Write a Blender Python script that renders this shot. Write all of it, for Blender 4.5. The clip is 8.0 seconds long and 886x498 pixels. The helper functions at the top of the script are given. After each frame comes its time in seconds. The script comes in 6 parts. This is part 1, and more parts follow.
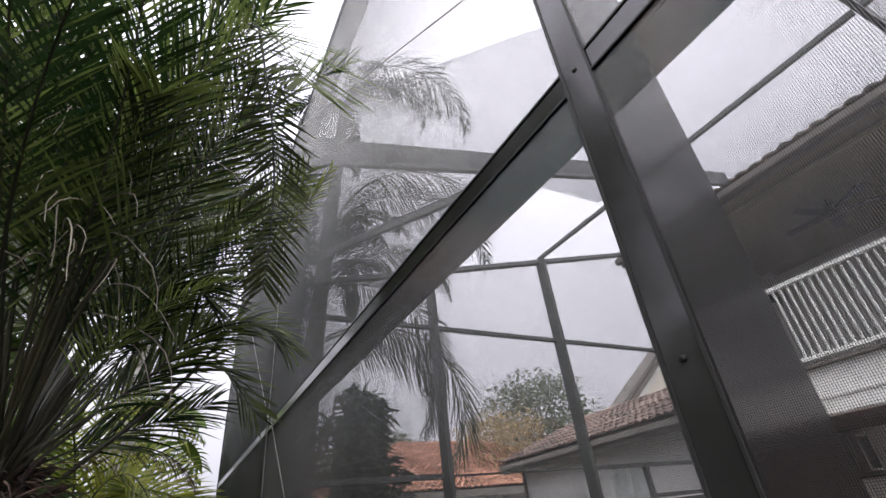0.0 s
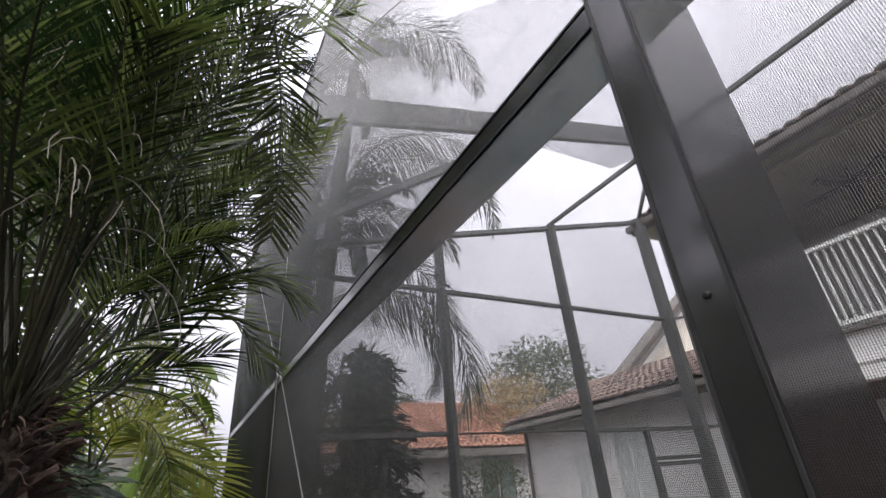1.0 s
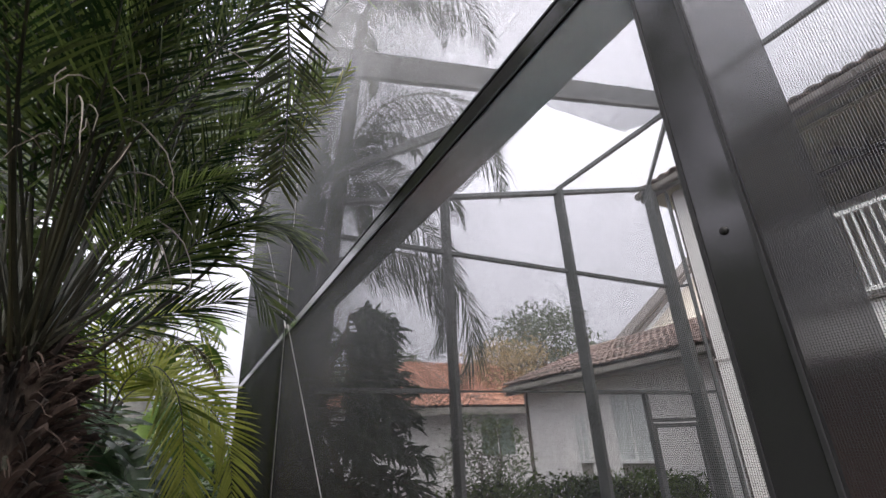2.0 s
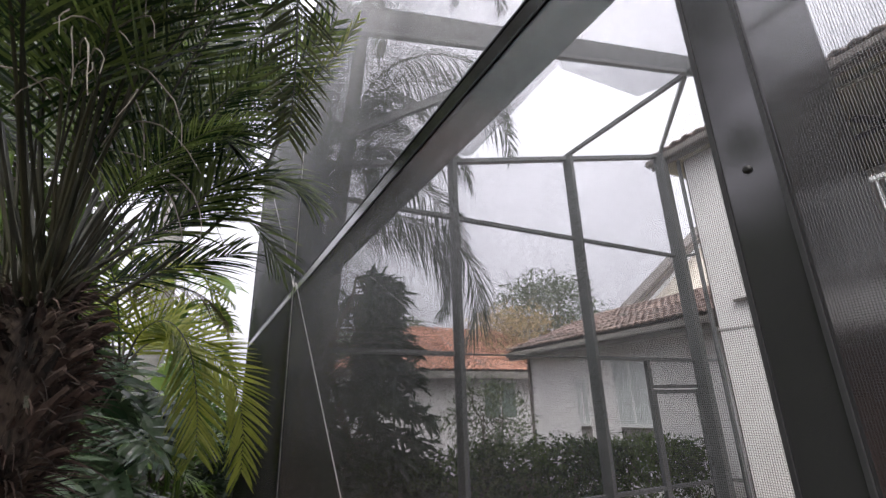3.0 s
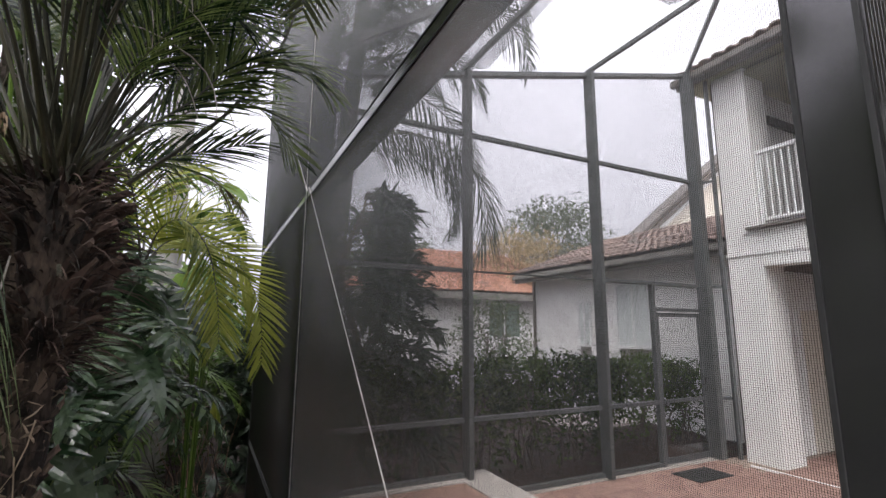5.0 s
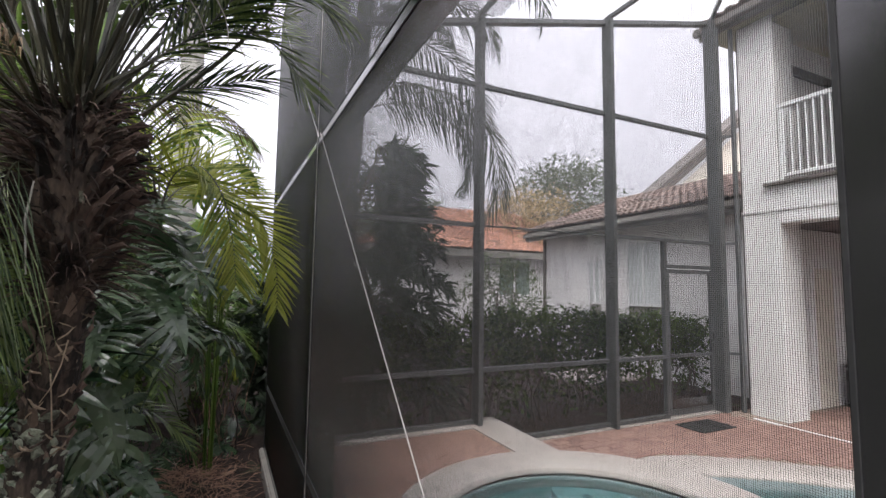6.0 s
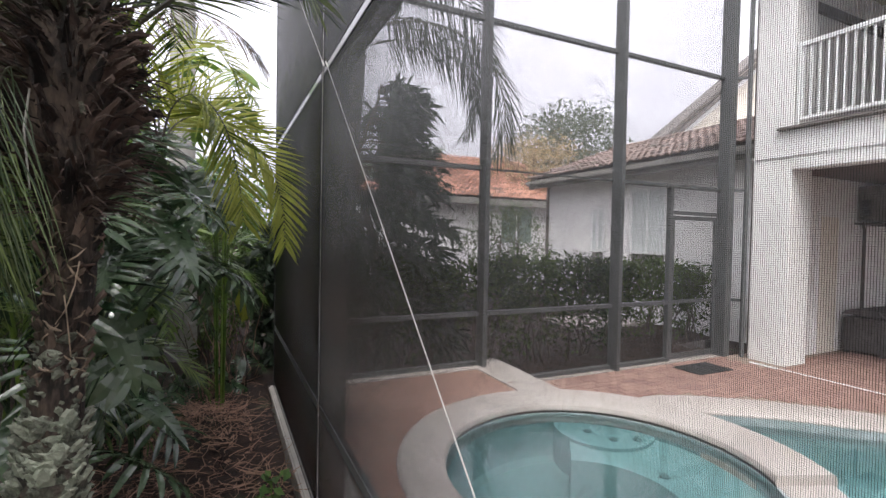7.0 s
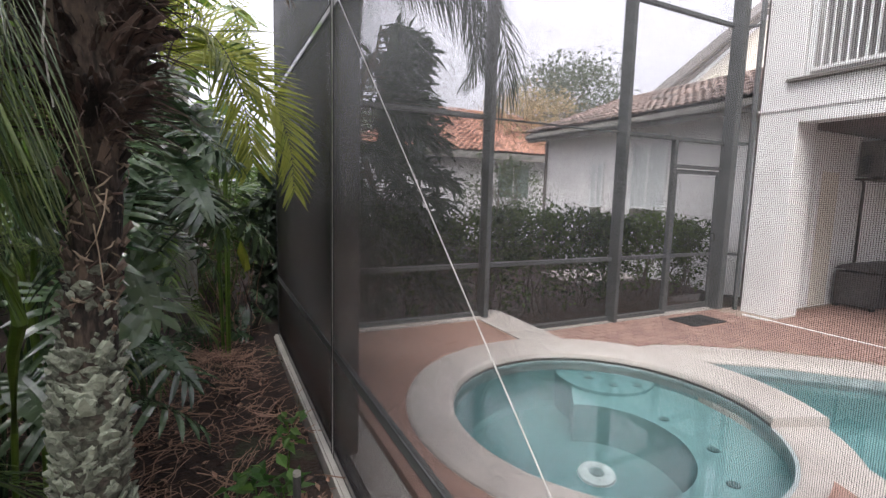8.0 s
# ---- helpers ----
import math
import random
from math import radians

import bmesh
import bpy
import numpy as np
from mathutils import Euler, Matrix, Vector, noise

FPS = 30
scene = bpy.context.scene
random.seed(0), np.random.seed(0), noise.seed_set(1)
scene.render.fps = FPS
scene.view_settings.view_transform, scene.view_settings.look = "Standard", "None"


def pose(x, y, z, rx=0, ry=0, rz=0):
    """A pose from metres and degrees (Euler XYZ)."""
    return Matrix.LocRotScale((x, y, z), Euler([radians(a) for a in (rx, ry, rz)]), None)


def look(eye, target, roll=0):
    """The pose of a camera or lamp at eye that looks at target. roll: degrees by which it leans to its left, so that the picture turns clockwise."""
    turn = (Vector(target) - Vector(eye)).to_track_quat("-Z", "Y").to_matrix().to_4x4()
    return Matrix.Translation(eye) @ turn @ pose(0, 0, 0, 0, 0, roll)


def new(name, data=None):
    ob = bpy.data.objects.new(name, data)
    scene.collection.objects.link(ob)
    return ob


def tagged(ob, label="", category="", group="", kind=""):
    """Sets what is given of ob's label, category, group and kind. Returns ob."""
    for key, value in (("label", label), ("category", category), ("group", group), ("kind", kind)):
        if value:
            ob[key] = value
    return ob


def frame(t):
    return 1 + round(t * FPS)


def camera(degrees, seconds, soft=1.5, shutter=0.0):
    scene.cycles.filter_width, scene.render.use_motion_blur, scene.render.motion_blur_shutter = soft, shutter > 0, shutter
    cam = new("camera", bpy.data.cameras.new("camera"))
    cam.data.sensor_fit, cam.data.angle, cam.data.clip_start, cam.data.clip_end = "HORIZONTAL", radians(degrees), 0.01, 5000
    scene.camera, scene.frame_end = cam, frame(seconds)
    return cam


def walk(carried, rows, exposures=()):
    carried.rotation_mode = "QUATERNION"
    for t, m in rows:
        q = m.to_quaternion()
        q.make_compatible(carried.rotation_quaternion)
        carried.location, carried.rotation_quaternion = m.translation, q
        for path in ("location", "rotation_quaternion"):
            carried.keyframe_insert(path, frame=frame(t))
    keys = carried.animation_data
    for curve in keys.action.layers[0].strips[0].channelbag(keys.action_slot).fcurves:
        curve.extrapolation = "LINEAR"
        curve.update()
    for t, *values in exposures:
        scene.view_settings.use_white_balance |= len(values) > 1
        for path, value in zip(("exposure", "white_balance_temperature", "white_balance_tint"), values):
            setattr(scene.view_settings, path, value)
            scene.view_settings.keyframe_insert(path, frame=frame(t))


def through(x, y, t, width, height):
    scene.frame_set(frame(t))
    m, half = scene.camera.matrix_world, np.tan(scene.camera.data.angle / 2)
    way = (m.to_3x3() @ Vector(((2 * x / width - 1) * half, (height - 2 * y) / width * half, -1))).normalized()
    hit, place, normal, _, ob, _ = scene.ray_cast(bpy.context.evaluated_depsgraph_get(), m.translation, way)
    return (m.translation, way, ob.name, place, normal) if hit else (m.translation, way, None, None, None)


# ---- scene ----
cam = camera(86.9, 8.0)
PATH = [
    (0, (-0.416, 0.346, 1.943), (0.474, 1.809, 2.976), -6.8),
    (0.5, (-0.418, 0.36, 1.933), (0.466, 1.864, 2.911), -5.8),
    (1, (-0.403, 0.383, 1.923), (0.478, 1.929, 2.835), -4.8),
    (1.5, (-0.402, 0.395, 1.909), (0.481, 1.979, 2.751), -3.8),
    (3, (-0.404, 0.419, 1.872), (0.473, 2.096, 2.517), -1.7),
    (3.5, (-0.403, 0.432, 1.854), (0.476, 2.134, 2.428), -1.1),
    (4, (-0.403, 0.444, 1.833), (0.48, 2.171, 2.323), -0.6),
    (4.5, (-0.407, 0.45, 1.814), (0.477, 2.196, 2.226), -0.1),
    (6, (-0.418, 0.456, 1.724), (0.429, 2.26, 1.891), 0.8),
    (6.5, (-0.413, 0.475, 1.686), (0.429, 2.288, 1.747), 0.9),
    (7, (-0.444, 0.525, 1.664), (0.408, 2.334, 1.616), 1.1),
    (7.5, (-0.485, 0.563, 1.638), (0.379, 2.362, 1.501), 1.3),
    (8, (-0.526, 0.595, 1.607), (0.351, 2.377, 1.374), 1.5),
]
walk(cam, [(t, look(eye, target, roll)) for t, eye, target, roll in PATH], [(0.0, 0.48), (3.0, 0.74), (4.5, 0.81), (6.0, 0.91), (6.5, 1.06), (8.0, 1.26)])

# ---- world and light ----
world = bpy.data.worlds.new("world")
scene.world = world
world.use_nodes = True
wn, wl = world.node_tree.nodes, world.node_tree.links
sky = wn.new("ShaderNodeTexSky")
sky.sky_type, sky.sun_disc = "NISHITA", False
sky.sun_elevation, sky.sun_rotation = radians(54), radians(215)
sky.air_density, sky.dust_density, sky.ozone_density = 1.0, 6.0, 1.0
grey = wn.new("ShaderNodeHueSaturation")
grey.inputs["Saturation"].default_value = 0.10
cloud_co = wn.new("ShaderNodeTexCoord")
cloud = wn.new("ShaderNodeTexNoise")
cloud.inputs["Scale"].default_value, cloud.inputs["Detail"].default_value = 2.2, 5.0
rise = wn.new("ShaderNodeSeparateXYZ")
zenith = wn.new("ShaderNodeMapRange")
zenith.inputs["To Min"].default_value, zenith.inputs["To Max"].default_value = 0.616, 1.965
bright = wn.new("ShaderNodeMath")
bright.operation = "MULTIPLY"
cloud_ramp = wn.new("ShaderNodeMapRange")
cloud_ramp.inputs["To Min"].default_value, cloud_ramp.inputs["To Max"].default_value = 0.84, 1.14
veil = wn.new("ShaderNodeMix")
veil.data_type, veil.blend_type = "RGBA", "MIX"
veil.inputs["Factor"].default_value = 0.55
veil.inputs["B"].default_value = (7.6, 7.4, 8.5, 1)
shade = wn.new("ShaderNodeVectorMath")
shade.operation = "SCALE"
wl.new(sky.outputs[0], grey.inputs["Color"])
wl.new(grey.outputs[0], veil.inputs["A"])
wl.new(cloud_co.outputs["Generated"], cloud.inputs["Vector"])
wl.new(cloud.outputs["Fac"], cloud_ramp.inputs["Value"])
wl.new(veil.outputs["Result"], shade.inputs[0])
wl.new(cloud_co.outputs["Generated"], rise.inputs[0])
wl.new(rise.outputs["Z"], zenith.inputs["Value"])
wl.new(zenith.outputs[0], bright.inputs[0])
wl.new(cloud_ramp.outputs[0], bright.inputs[1])
wl.new(bright.outputs[0], shade.inputs["Scale"])
wl.new(shade.outputs[0], wn["Background"].inputs["Color"])
wn["Background"].inputs["Strength"].default_value = 0.15

sun = new("sun", bpy.data.lights.new("sun", "SUN"))
sun.data.energy, sun.data.angle, sun.data.color = 1.2, radians(30), (1.0, 0.97, 0.93)
sun.matrix_world = look((0, 0, 0), (-math.sin(radians(215)) * 0.59, -math.cos(radians(215)) * 0.59, -0.81))


# ---- materials ----
def material(name, rough=0.6, metal=0.0):
    m = bpy.data.materials.new(name)
    m.use_nodes = True
    b = m.node_tree.nodes["Principled BSDF"]
    b.inputs["Roughness"].default_value, b.inputs["Metallic"].default_value = rough, metal
    return m, m.node_tree.nodes, m.node_tree.links, b


def rgb(c):
    return (*c, 1.0)


def surface(name, dark, light, scale=8.0, fine=60.0, rough=0.7, bump=0.2, metal=0.0, spread=0.25, depth=0.01, stretch=(1, 1, 1), blotch=None):
    """A surface of two tones in large patches, fine grain in tone and relief, and a tone of its own for every object and island."""
    m, n, l, b = material(name, rough, metal)
    co = n.new("ShaderNodeTexCoord")
    mp = n.new("ShaderNodeMapping")
    mp.inputs["Scale"].default_value = stretch
    l.new(co.outputs["Object"], mp.inputs["Vector"])
    big, small = n.new("ShaderNodeTexNoise"), n.new("ShaderNodeTexNoise")
    big.inputs["Scale"].default_value, big.inputs["Detail"].default_value = scale, 6
    small.inputs["Scale"].default_value, small.inputs["Detail"].default_value = fine, 4
    l.new(mp.outputs[0], big.inputs["Vector"])
    l.new(mp.outputs[0], small.inputs["Vector"])
    info, geo = n.new("ShaderNodeObjectInfo"), n.new("ShaderNodeNewGeometry")
    a1, a2, a3 = (n.new("ShaderNodeMath") for _ in range(3))
    a1.operation = a2.operation = a3.operation = "ADD"
    l.new(info.outputs["Random"], a1.inputs[0])
    l.new(geo.outputs["Random Per Island"], a1.inputs[1])
    mul = n.new("ShaderNodeMath")
    mul.operation = "MULTIPLY_ADD"
    mul.inputs[1].default_value, mul.inputs[2].default_value = spread, -spread
    l.new(a1.outputs[0], mul.inputs[0])
    l.new(big.outputs["Fac"], a2.inputs[0])
    l.new(mul.outputs[0], a2.inputs[1])
    half = n.new("ShaderNodeMath")
    half.operation = "MULTIPLY_ADD"
    half.inputs[1].default_value, half.inputs[2].default_value = 0.5, -0.25
    l.new(small.outputs["Fac"], half.inputs[0])
    l.new(a2.outputs[0], a3.inputs[0])
    l.new(half.outputs[0], a3.inputs[1])
    ramp = n.new("ShaderNodeValToRGB")
    ramp.color_ramp.elements[0].position, ramp.color_ramp.elements[1].position = 0.25, 0.75
    ramp.color_ramp.elements[0].color, ramp.color_ramp.elements[1].color = rgb(dark), rgb(light)
    l.new(a3.outputs[0], ramp.inputs[0])
    out = ramp.outputs[0]
    if blotch:
        spots = n.new("ShaderNodeTexNoise")
        spots.inputs["Scale"].default_value, spots.inputs["Detail"].default_value = blotch[1], 8
        l.new(mp.outputs[0], spots.inputs["Vector"])
        sr = n.new("ShaderNodeMapRange")
        sr.inputs["From Min"].default_value, sr.inputs["From Max"].default_value = blotch[2], blotch[2] + 0.08
        l.new(spots.outputs["Fac"], sr.inputs["Value"])
        mx = n.new("ShaderNodeMix")
        mx.data_type = "RGBA"
        l.new(sr.outputs[0], mx.inputs["Factor"])
        l.new(out, mx.inputs["A"])
        mx.inputs["B"].default_value = rgb(blotch[0])
        out = mx.outputs["Result"]
    l.new(out, b.inputs["Base Color"])
    if bump:
        bp = n.new("ShaderNodeBump")
        bp.inputs["Strength"].default_value, bp.inputs["Distance"].default_value = bump, depth
        l.new(small.outputs["Fac"], bp.inputs["Height"])
        l.new(bp.outputs[0], b.inputs["Normal"])
    return m


def leafy(name, dark, light, rough=0.45, through=0.35, spread=0.5):
    """A leaf: two greens by leaf, veined grain, and light that shines through."""
    m = surface(name, dark, light, 6, 90, rough, 0.15, spread=spread, depth=0.002)
    n, l = m.node_tree.nodes, m.node_tree.links
    b = n["Principled BSDF"]
    tr, mx = n.new("ShaderNodeBsdfTranslucent"), n.new("ShaderNodeMixShader")
    mx.inputs[0].default_value = through
    l.new(b.inputs["Base Color"].links[0].from_socket, tr.inputs["Color"])
    l.new(b.outputs[0], mx.inputs[1])
    l.new(tr.outputs[0], mx.inputs[2])
    l.new(mx.outputs[0], n["Material Output"].inputs["Surface"])
    return m


ALU = surface("bronze_aluminium", (0.085, 0.083, 0.086), (0.122, 0.119, 0.122), 3, 220, 0.13, 0.05, 0.8, 0.1, 0.001)
ALU_FAR = surface("grey_aluminium", (0.065, 0.068, 0.068), (0.105, 0.108, 0.108), 3, 220, 0.5, 0.05, 0.2, 0.1, 0.001)
RUBBER = surface("black_spline", (0.012, 0.012, 0.013), (0.025, 0.025, 0.025), 20, 200, 0.6, 0.1, depth=0.001)
WIRE = surface("screen_wire", (0.16, 0.16, 0.163), (0.195, 0.195, 0.198), 5, 80, 0.22, 0.0, 1.0, spread=0.05)
STEEL = surface("steel_cable", (0.34, 0.325, 0.30), (0.50, 0.48, 0.45), 30, 300, 0.4, 0.1, 0.3, depth=0.001)
BOLT = surface("bolt_head", (0.012, 0.012, 0.012), (0.03, 0.028, 0.026), 60, 400, 0.5, 0.2, 0.6, depth=0.001)
STUCCO = surface("white_stucco", (0.70, 0.685, 0.67), (0.83, 0.815, 0.80), 1.2, 140, 0.9, 0.5, spread=0.05, depth=0.006)
STUCCO_WARM = surface("cream_stucco", (0.62, 0.56, 0.47), (0.74, 0.69, 0.60), 1.2, 140, 0.9, 0.5, spread=0.05, depth=0.006)
SOFFIT = surface("khaki_soffit", (0.20, 0.185, 0.12), (0.28, 0.262, 0.175), 2, 60, 0.85, 0.3, spread=0.05, depth=0.003)
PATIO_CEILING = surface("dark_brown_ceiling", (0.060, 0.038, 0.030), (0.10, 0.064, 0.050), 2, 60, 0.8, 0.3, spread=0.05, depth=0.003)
WHITE = surface("white_paint", (0.70, 0.70, 0.69), (0.82, 0.82, 0.81), 4, 120, 0.5, 0.1, spread=0.05, depth=0.002)
CONCRETE = surface("pale_concrete", (0.36, 0.322, 0.292), (0.475, 0.434, 0.396), 2.2, 120, 0.85, 0.35, spread=0.05, depth=0.004, blotch=((0.42, 0.38, 0.33), 5, 0.64))
PAVER = surface("red_paver", (0.23, 0.135, 0.11), (0.36, 0.23, 0.19), 3, 90, 0.85, 0.4, spread=0.3, depth=0.004)
GROUT = surface("paver_joint", (0.20, 0.15, 0.12), (0.30, 0.235, 0.19), 5, 120, 0.95, 0.4)
PLATFORM = surface("reddish_brown_deck", (0.23, 0.135, 0.105), (0.34, 0.21, 0.165), 1.6, 110, 0.85, 0.35, spread=0.05, depth=0.004)
TILE = surface("terracotta_tile", (0.30, 0.145, 0.10), (0.53, 0.29, 0.20), 0.8, 40, 0.85, 0.3, spread=0.35, depth=0.006, blotch=((0.16, 0.11, 0.09), 1.6, 0.62))
TILE_DARK = surface("weathered_tile", (0.135, 0.10, 0.088), (0.29, 0.215, 0.185), 0.8, 40, 0.9, 0.3, spread=0.4, depth=0.006, blotch=((0.12, 0.10, 0.09), 1.6, 0.58))
GUTTER = surface("dark_gutter", (0.10, 0.085, 0.075), (0.16, 0.14, 0.125), 4, 60, 0.6, 0.1)
MULCH = surface("leaf_litter", (0.008, 0.005, 0.004), (0.050, 0.026, 0.018), 9, 55, 0.95, 1.0, spread=0.2, depth=0.03, blotch=((0.05, 0.06, 0.03), 2.0, 0.62))
TWIG = surface("dry_twig", (0.016, 0.007, 0.005), (0.33, 0.20, 0.145), 15, 80, 0.85, 0.3, spread=0.8)
BOOT = surface("palm_fibre", (0.007, 0.005, 0.004), (0.075, 0.047, 0.036), 16, 130, 0.95, 0.8, spread=0.5, depth=0.006, stretch=(1, 1, 0.35))
SCALE = surface("lichen_scale", (0.075, 0.080, 0.060), (0.29, 0.312, 0.24), 30, 160, 0.95, 1.0, spread=0.6, depth=0.006, blotch=((0.05, 0.040, 0.030), 42, 0.58))
LICHEN = surface("lichen_bark", (0.022, 0.019, 0.014), (0.13, 0.132, 0.095), 22, 120, 0.95, 1.0, spread=0.5, depth=0.008, blotch=((0.055, 0.042, 0.032), 26, 0.56))
CURB = surface("dirty_concrete", (0.30, 0.28, 0.255), (0.48, 0.455, 0.42), 4, 120, 0.95, 0.5, spread=0.05, depth=0.005, blotch=((0.22, 0.19, 0.155), 9, 0.63))
PALE_BARK = surface("pale_palm_bark", (0.22, 0.21, 0.19), (0.40, 0.385, 0.35), 5, 60, 0.9, 0.5, spread=0.2, stretch=(1, 1, 4))
QUEEN_BARK = surface("dark_palm_bark", (0.05, 0.047, 0.043), (0.13, 0.122, 0.11), 5, 60, 0.9, 0.5, spread=0.2, stretch=(1, 1, 4))
DARK_BARK = surface("dark_bark", (0.05, 0.04, 0.033), (0.13, 0.105, 0.085), 10, 80, 0.95, 0.8, spread=0.2)
PALM = leafy("palm_green", (0.014, 0.032, 0.008), (0.15, 0.20, 0.052), 0.22, 0.45, 0.8)
OLIVE = leafy("olive_frond", (0.045, 0.055, 0.018), (0.17, 0.18, 0.065), 0.25, 0.5, 0.7)
ARECA = leafy("areca_mid_green", (0.040, 0.072, 0.022), (0.17, 0.225, 0.075), 0.22, 0.35, 0.7)
PETIOLE = surface("palm_petiole", (0.010, 0.011, 0.005), (0.050, 0.046, 0.022), 9, 120, 0.5, 0.2, spread=0.5, depth=0.002)
STRAND = leafy("hanging_leaflet_green", (0.030, 0.052, 0.020), (0.17, 0.21, 0.10), 0.28, 0.3, 0.9)
STRING = surface("dry_string", (0.12, 0.10, 0.075), (0.36, 0.32, 0.26), 12, 120, 0.7, 0.2, spread=0.5)
BARK = surface("brown_palm_bark", (0.009, 0.006, 0.0045), (0.15, 0.108, 0.080), 14, 130, 0.95, 0.8, spread=0.9, depth=0.005, stretch=(1, 1, 0.35))
PALE_FIBRE = surface("pale_palm_fibre", (0.10, 0.075, 0.050), (0.30, 0.23, 0.165), 20, 140, 0.9, 0.4, spread=0.6, depth=0.002)
DEAD = leafy("dead_frond_tan", (0.12, 0.08, 0.05), (0.30, 0.22, 0.14), 0.7, 0.2)
PALM_LIME = leafy("areca_green", (0.070, 0.115, 0.014), (0.31, 0.34, 0.055), 0.24, 0.40)
PALM_FAR = leafy("queen_palm_green", (0.014, 0.024, 0.013), (0.055, 0.072, 0.040))
JET = surface("dull_jet_fitting", (0.05, 0.10, 0.11), (0.10, 0.18, 0.19), 20, 200, 0.5, 0.1)
SPLIT = leafy("split_leaf_green", (0.022, 0.050, 0.022), (0.105, 0.160, 0.082), 0.17, 0.22)
SPLIT.node_tree.nodes["Principled BSDF"].inputs["Specular IOR Level"].default_value = 1.0
BROAD = leafy("broad_leaf_green", (0.045, 0.10, 0.012), (0.15, 0.235, 0.040), 0.28)
BRIGHT = leafy("bright_seedling_green", (0.03, 0.085, 0.015), (0.10, 0.185, 0.04), 0.4)
HEDGE = leafy("hedge_green", (0.015, 0.031, 0.008), (0.105, 0.150, 0.048), 0.22)
DARKTREE = leafy("dark_conifer_green", (0.010, 0.022, 0.012), (0.035, 0.055, 0.030), 0.5, 0.2)
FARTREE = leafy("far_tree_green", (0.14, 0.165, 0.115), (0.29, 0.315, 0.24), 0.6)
GARDEN = leafy("dull_shrub_green", (0.05, 0.075, 0.035), (0.16, 0.20, 0.10), 0.5)
RUSTY = leafy("rusty_leaf", (0.30, 0.23, 0.12), (0.50, 0.41, 0.24), 0.6)
POOL = surface("pool_plaster", (0.15, 0.285, 0.295), (0.23, 0.385, 0.39), 1.5, 60, 0.7, 0.2, spread=0.05)
POOL_TILE = surface("waterline_tile", (0.22, 0.27, 0.27), (0.36, 0.41, 0.41), 8, 60, 0.35, 0.1)
DARK_GLASS = surface("dark_window_glass", (0.06, 0.075, 0.08), (0.10, 0.12, 0.125), 1.5, 5, 0.06, 0.0)
# the greenish tone stands for what the pane reflects
GREEN_GLASS = surface("green_reflection_glass", (0.15, 0.20, 0.17), (0.24, 0.30, 0.26), 1.5, 5, 0.10, 0.0)
CURTAIN = surface("pale_curtain", (0.50, 0.53, 0.52), (0.66, 0.69, 0.68), 1.5, 30, 0.8, 0.3, stretch=(6, 6, 0.3))
BLACK = surface("black_rubber", (0.018, 0.018, 0.018), (0.04, 0.038, 0.036), 10, 200, 0.9, 0.6)
WICKER = surface("dark_wicker", (0.03, 0.028, 0.03), (0.09, 0.08, 0.08), 12, 130, 0.7, 0.8)
BROWN = surface("brown_fan_wood", (0.018, 0.012, 0.009), (0.04, 0.028, 0.020), 6, 60, 0.5, 0.1)
RED_WALL = surface("russet_wall", (0.13, 0.06, 0.04), (0.20, 0.10, 0.065), 2, 90, 0.9, 0.3, spread=0.05)

# grey darkened for the shade under the eaves; a plain grey elsewhere
FASCIA = surface("shaded_fascia", (0.15, 0.14, 0.125), (0.27, 0.255, 0.23), 3, 80, 0.8, 0.2, spread=0.1, stretch=(1, 1, 4))

WATER, wnn, wll, wb = material("pool_water", 0.02)
wb.inputs["Base Color"].default_value = (0.80, 0.95, 0.96, 1)
wb.inputs["Transmission Weight"].default_value, wb.inputs["IOR"].default_value = 1.0, 1.40
rip, ripb = wnn.new("ShaderNodeTexNoise"), wnn.new("ShaderNodeBump")
ripc = wnn.new("ShaderNodeTexCoord")
wll.new(ripc.outputs["Object"], rip.inputs["Vector"])
rip.inputs["Scale"].default_value, rip.inputs["Detail"].default_value = 3.5, 2
ripb.inputs["Strength"].default_value, ripb.inputs["Distance"].default_value = 0.03, 0.02
wll.new(rip.outputs["Fac"], ripb.inputs["Height"])
wll.new(ripb.outputs[0], wb.inputs["Normal"])


# ---- building blocks ----
def part(name, bm, mat, parent=None, label="", smooth=False):
    """Links a bmesh, or a mesh, as one object under a thing or a part."""
    if isinstance(bm, bpy.types.Mesh):
        me = bm
    else:
        me = bpy.data.meshes.new(name)
        bm.to_mesh(me)
        bm.free()
    if not me.materials:
        me.materials.append(mat)
    if smooth:
        me.polygons.foreach_set("use_smooth", [True] * len(me.polygons))
    ob = new(name, me)
    if parent:
        ob.parent = parent
        top = parent.parent.matrix_basis if parent.parent else Matrix.Identity(4)
        ob.matrix_parent_inverse = (top @ parent.matrix_parent_inverse @ parent.matrix_basis).inverted()
    return tagged(ob, label)


def thing(name, label, category, at=(0, 0, 0), group="", kind=""):
    ob = new(name)
    ob.empty_display_size = 0.1
    ob.location = at
    ob.matrix_world = Matrix.Translation(at)
    return tagged(ob, label, category, group, kind)


def add_box(bm, lo, hi, bevel=0.0):
    vs = [bm.verts.new((x, y, z)) for x in (lo[0], hi[0]) for y in (lo[1], hi[1]) for z in (lo[2], hi[2])]
    fs = [bm.faces.new([vs[i] for i in q]) for q in ((0, 1, 3, 2), (4, 6, 7, 5), (0, 4, 5, 1), (2, 3, 7, 6), (0, 2, 6, 4), (1, 5, 7, 3))]
    if bevel:
        bmesh.ops.bevel(bm, geom=list({e for f in fs for e in f.edges}), offset=bevel, segments=2, affect="EDGES")
    return bm


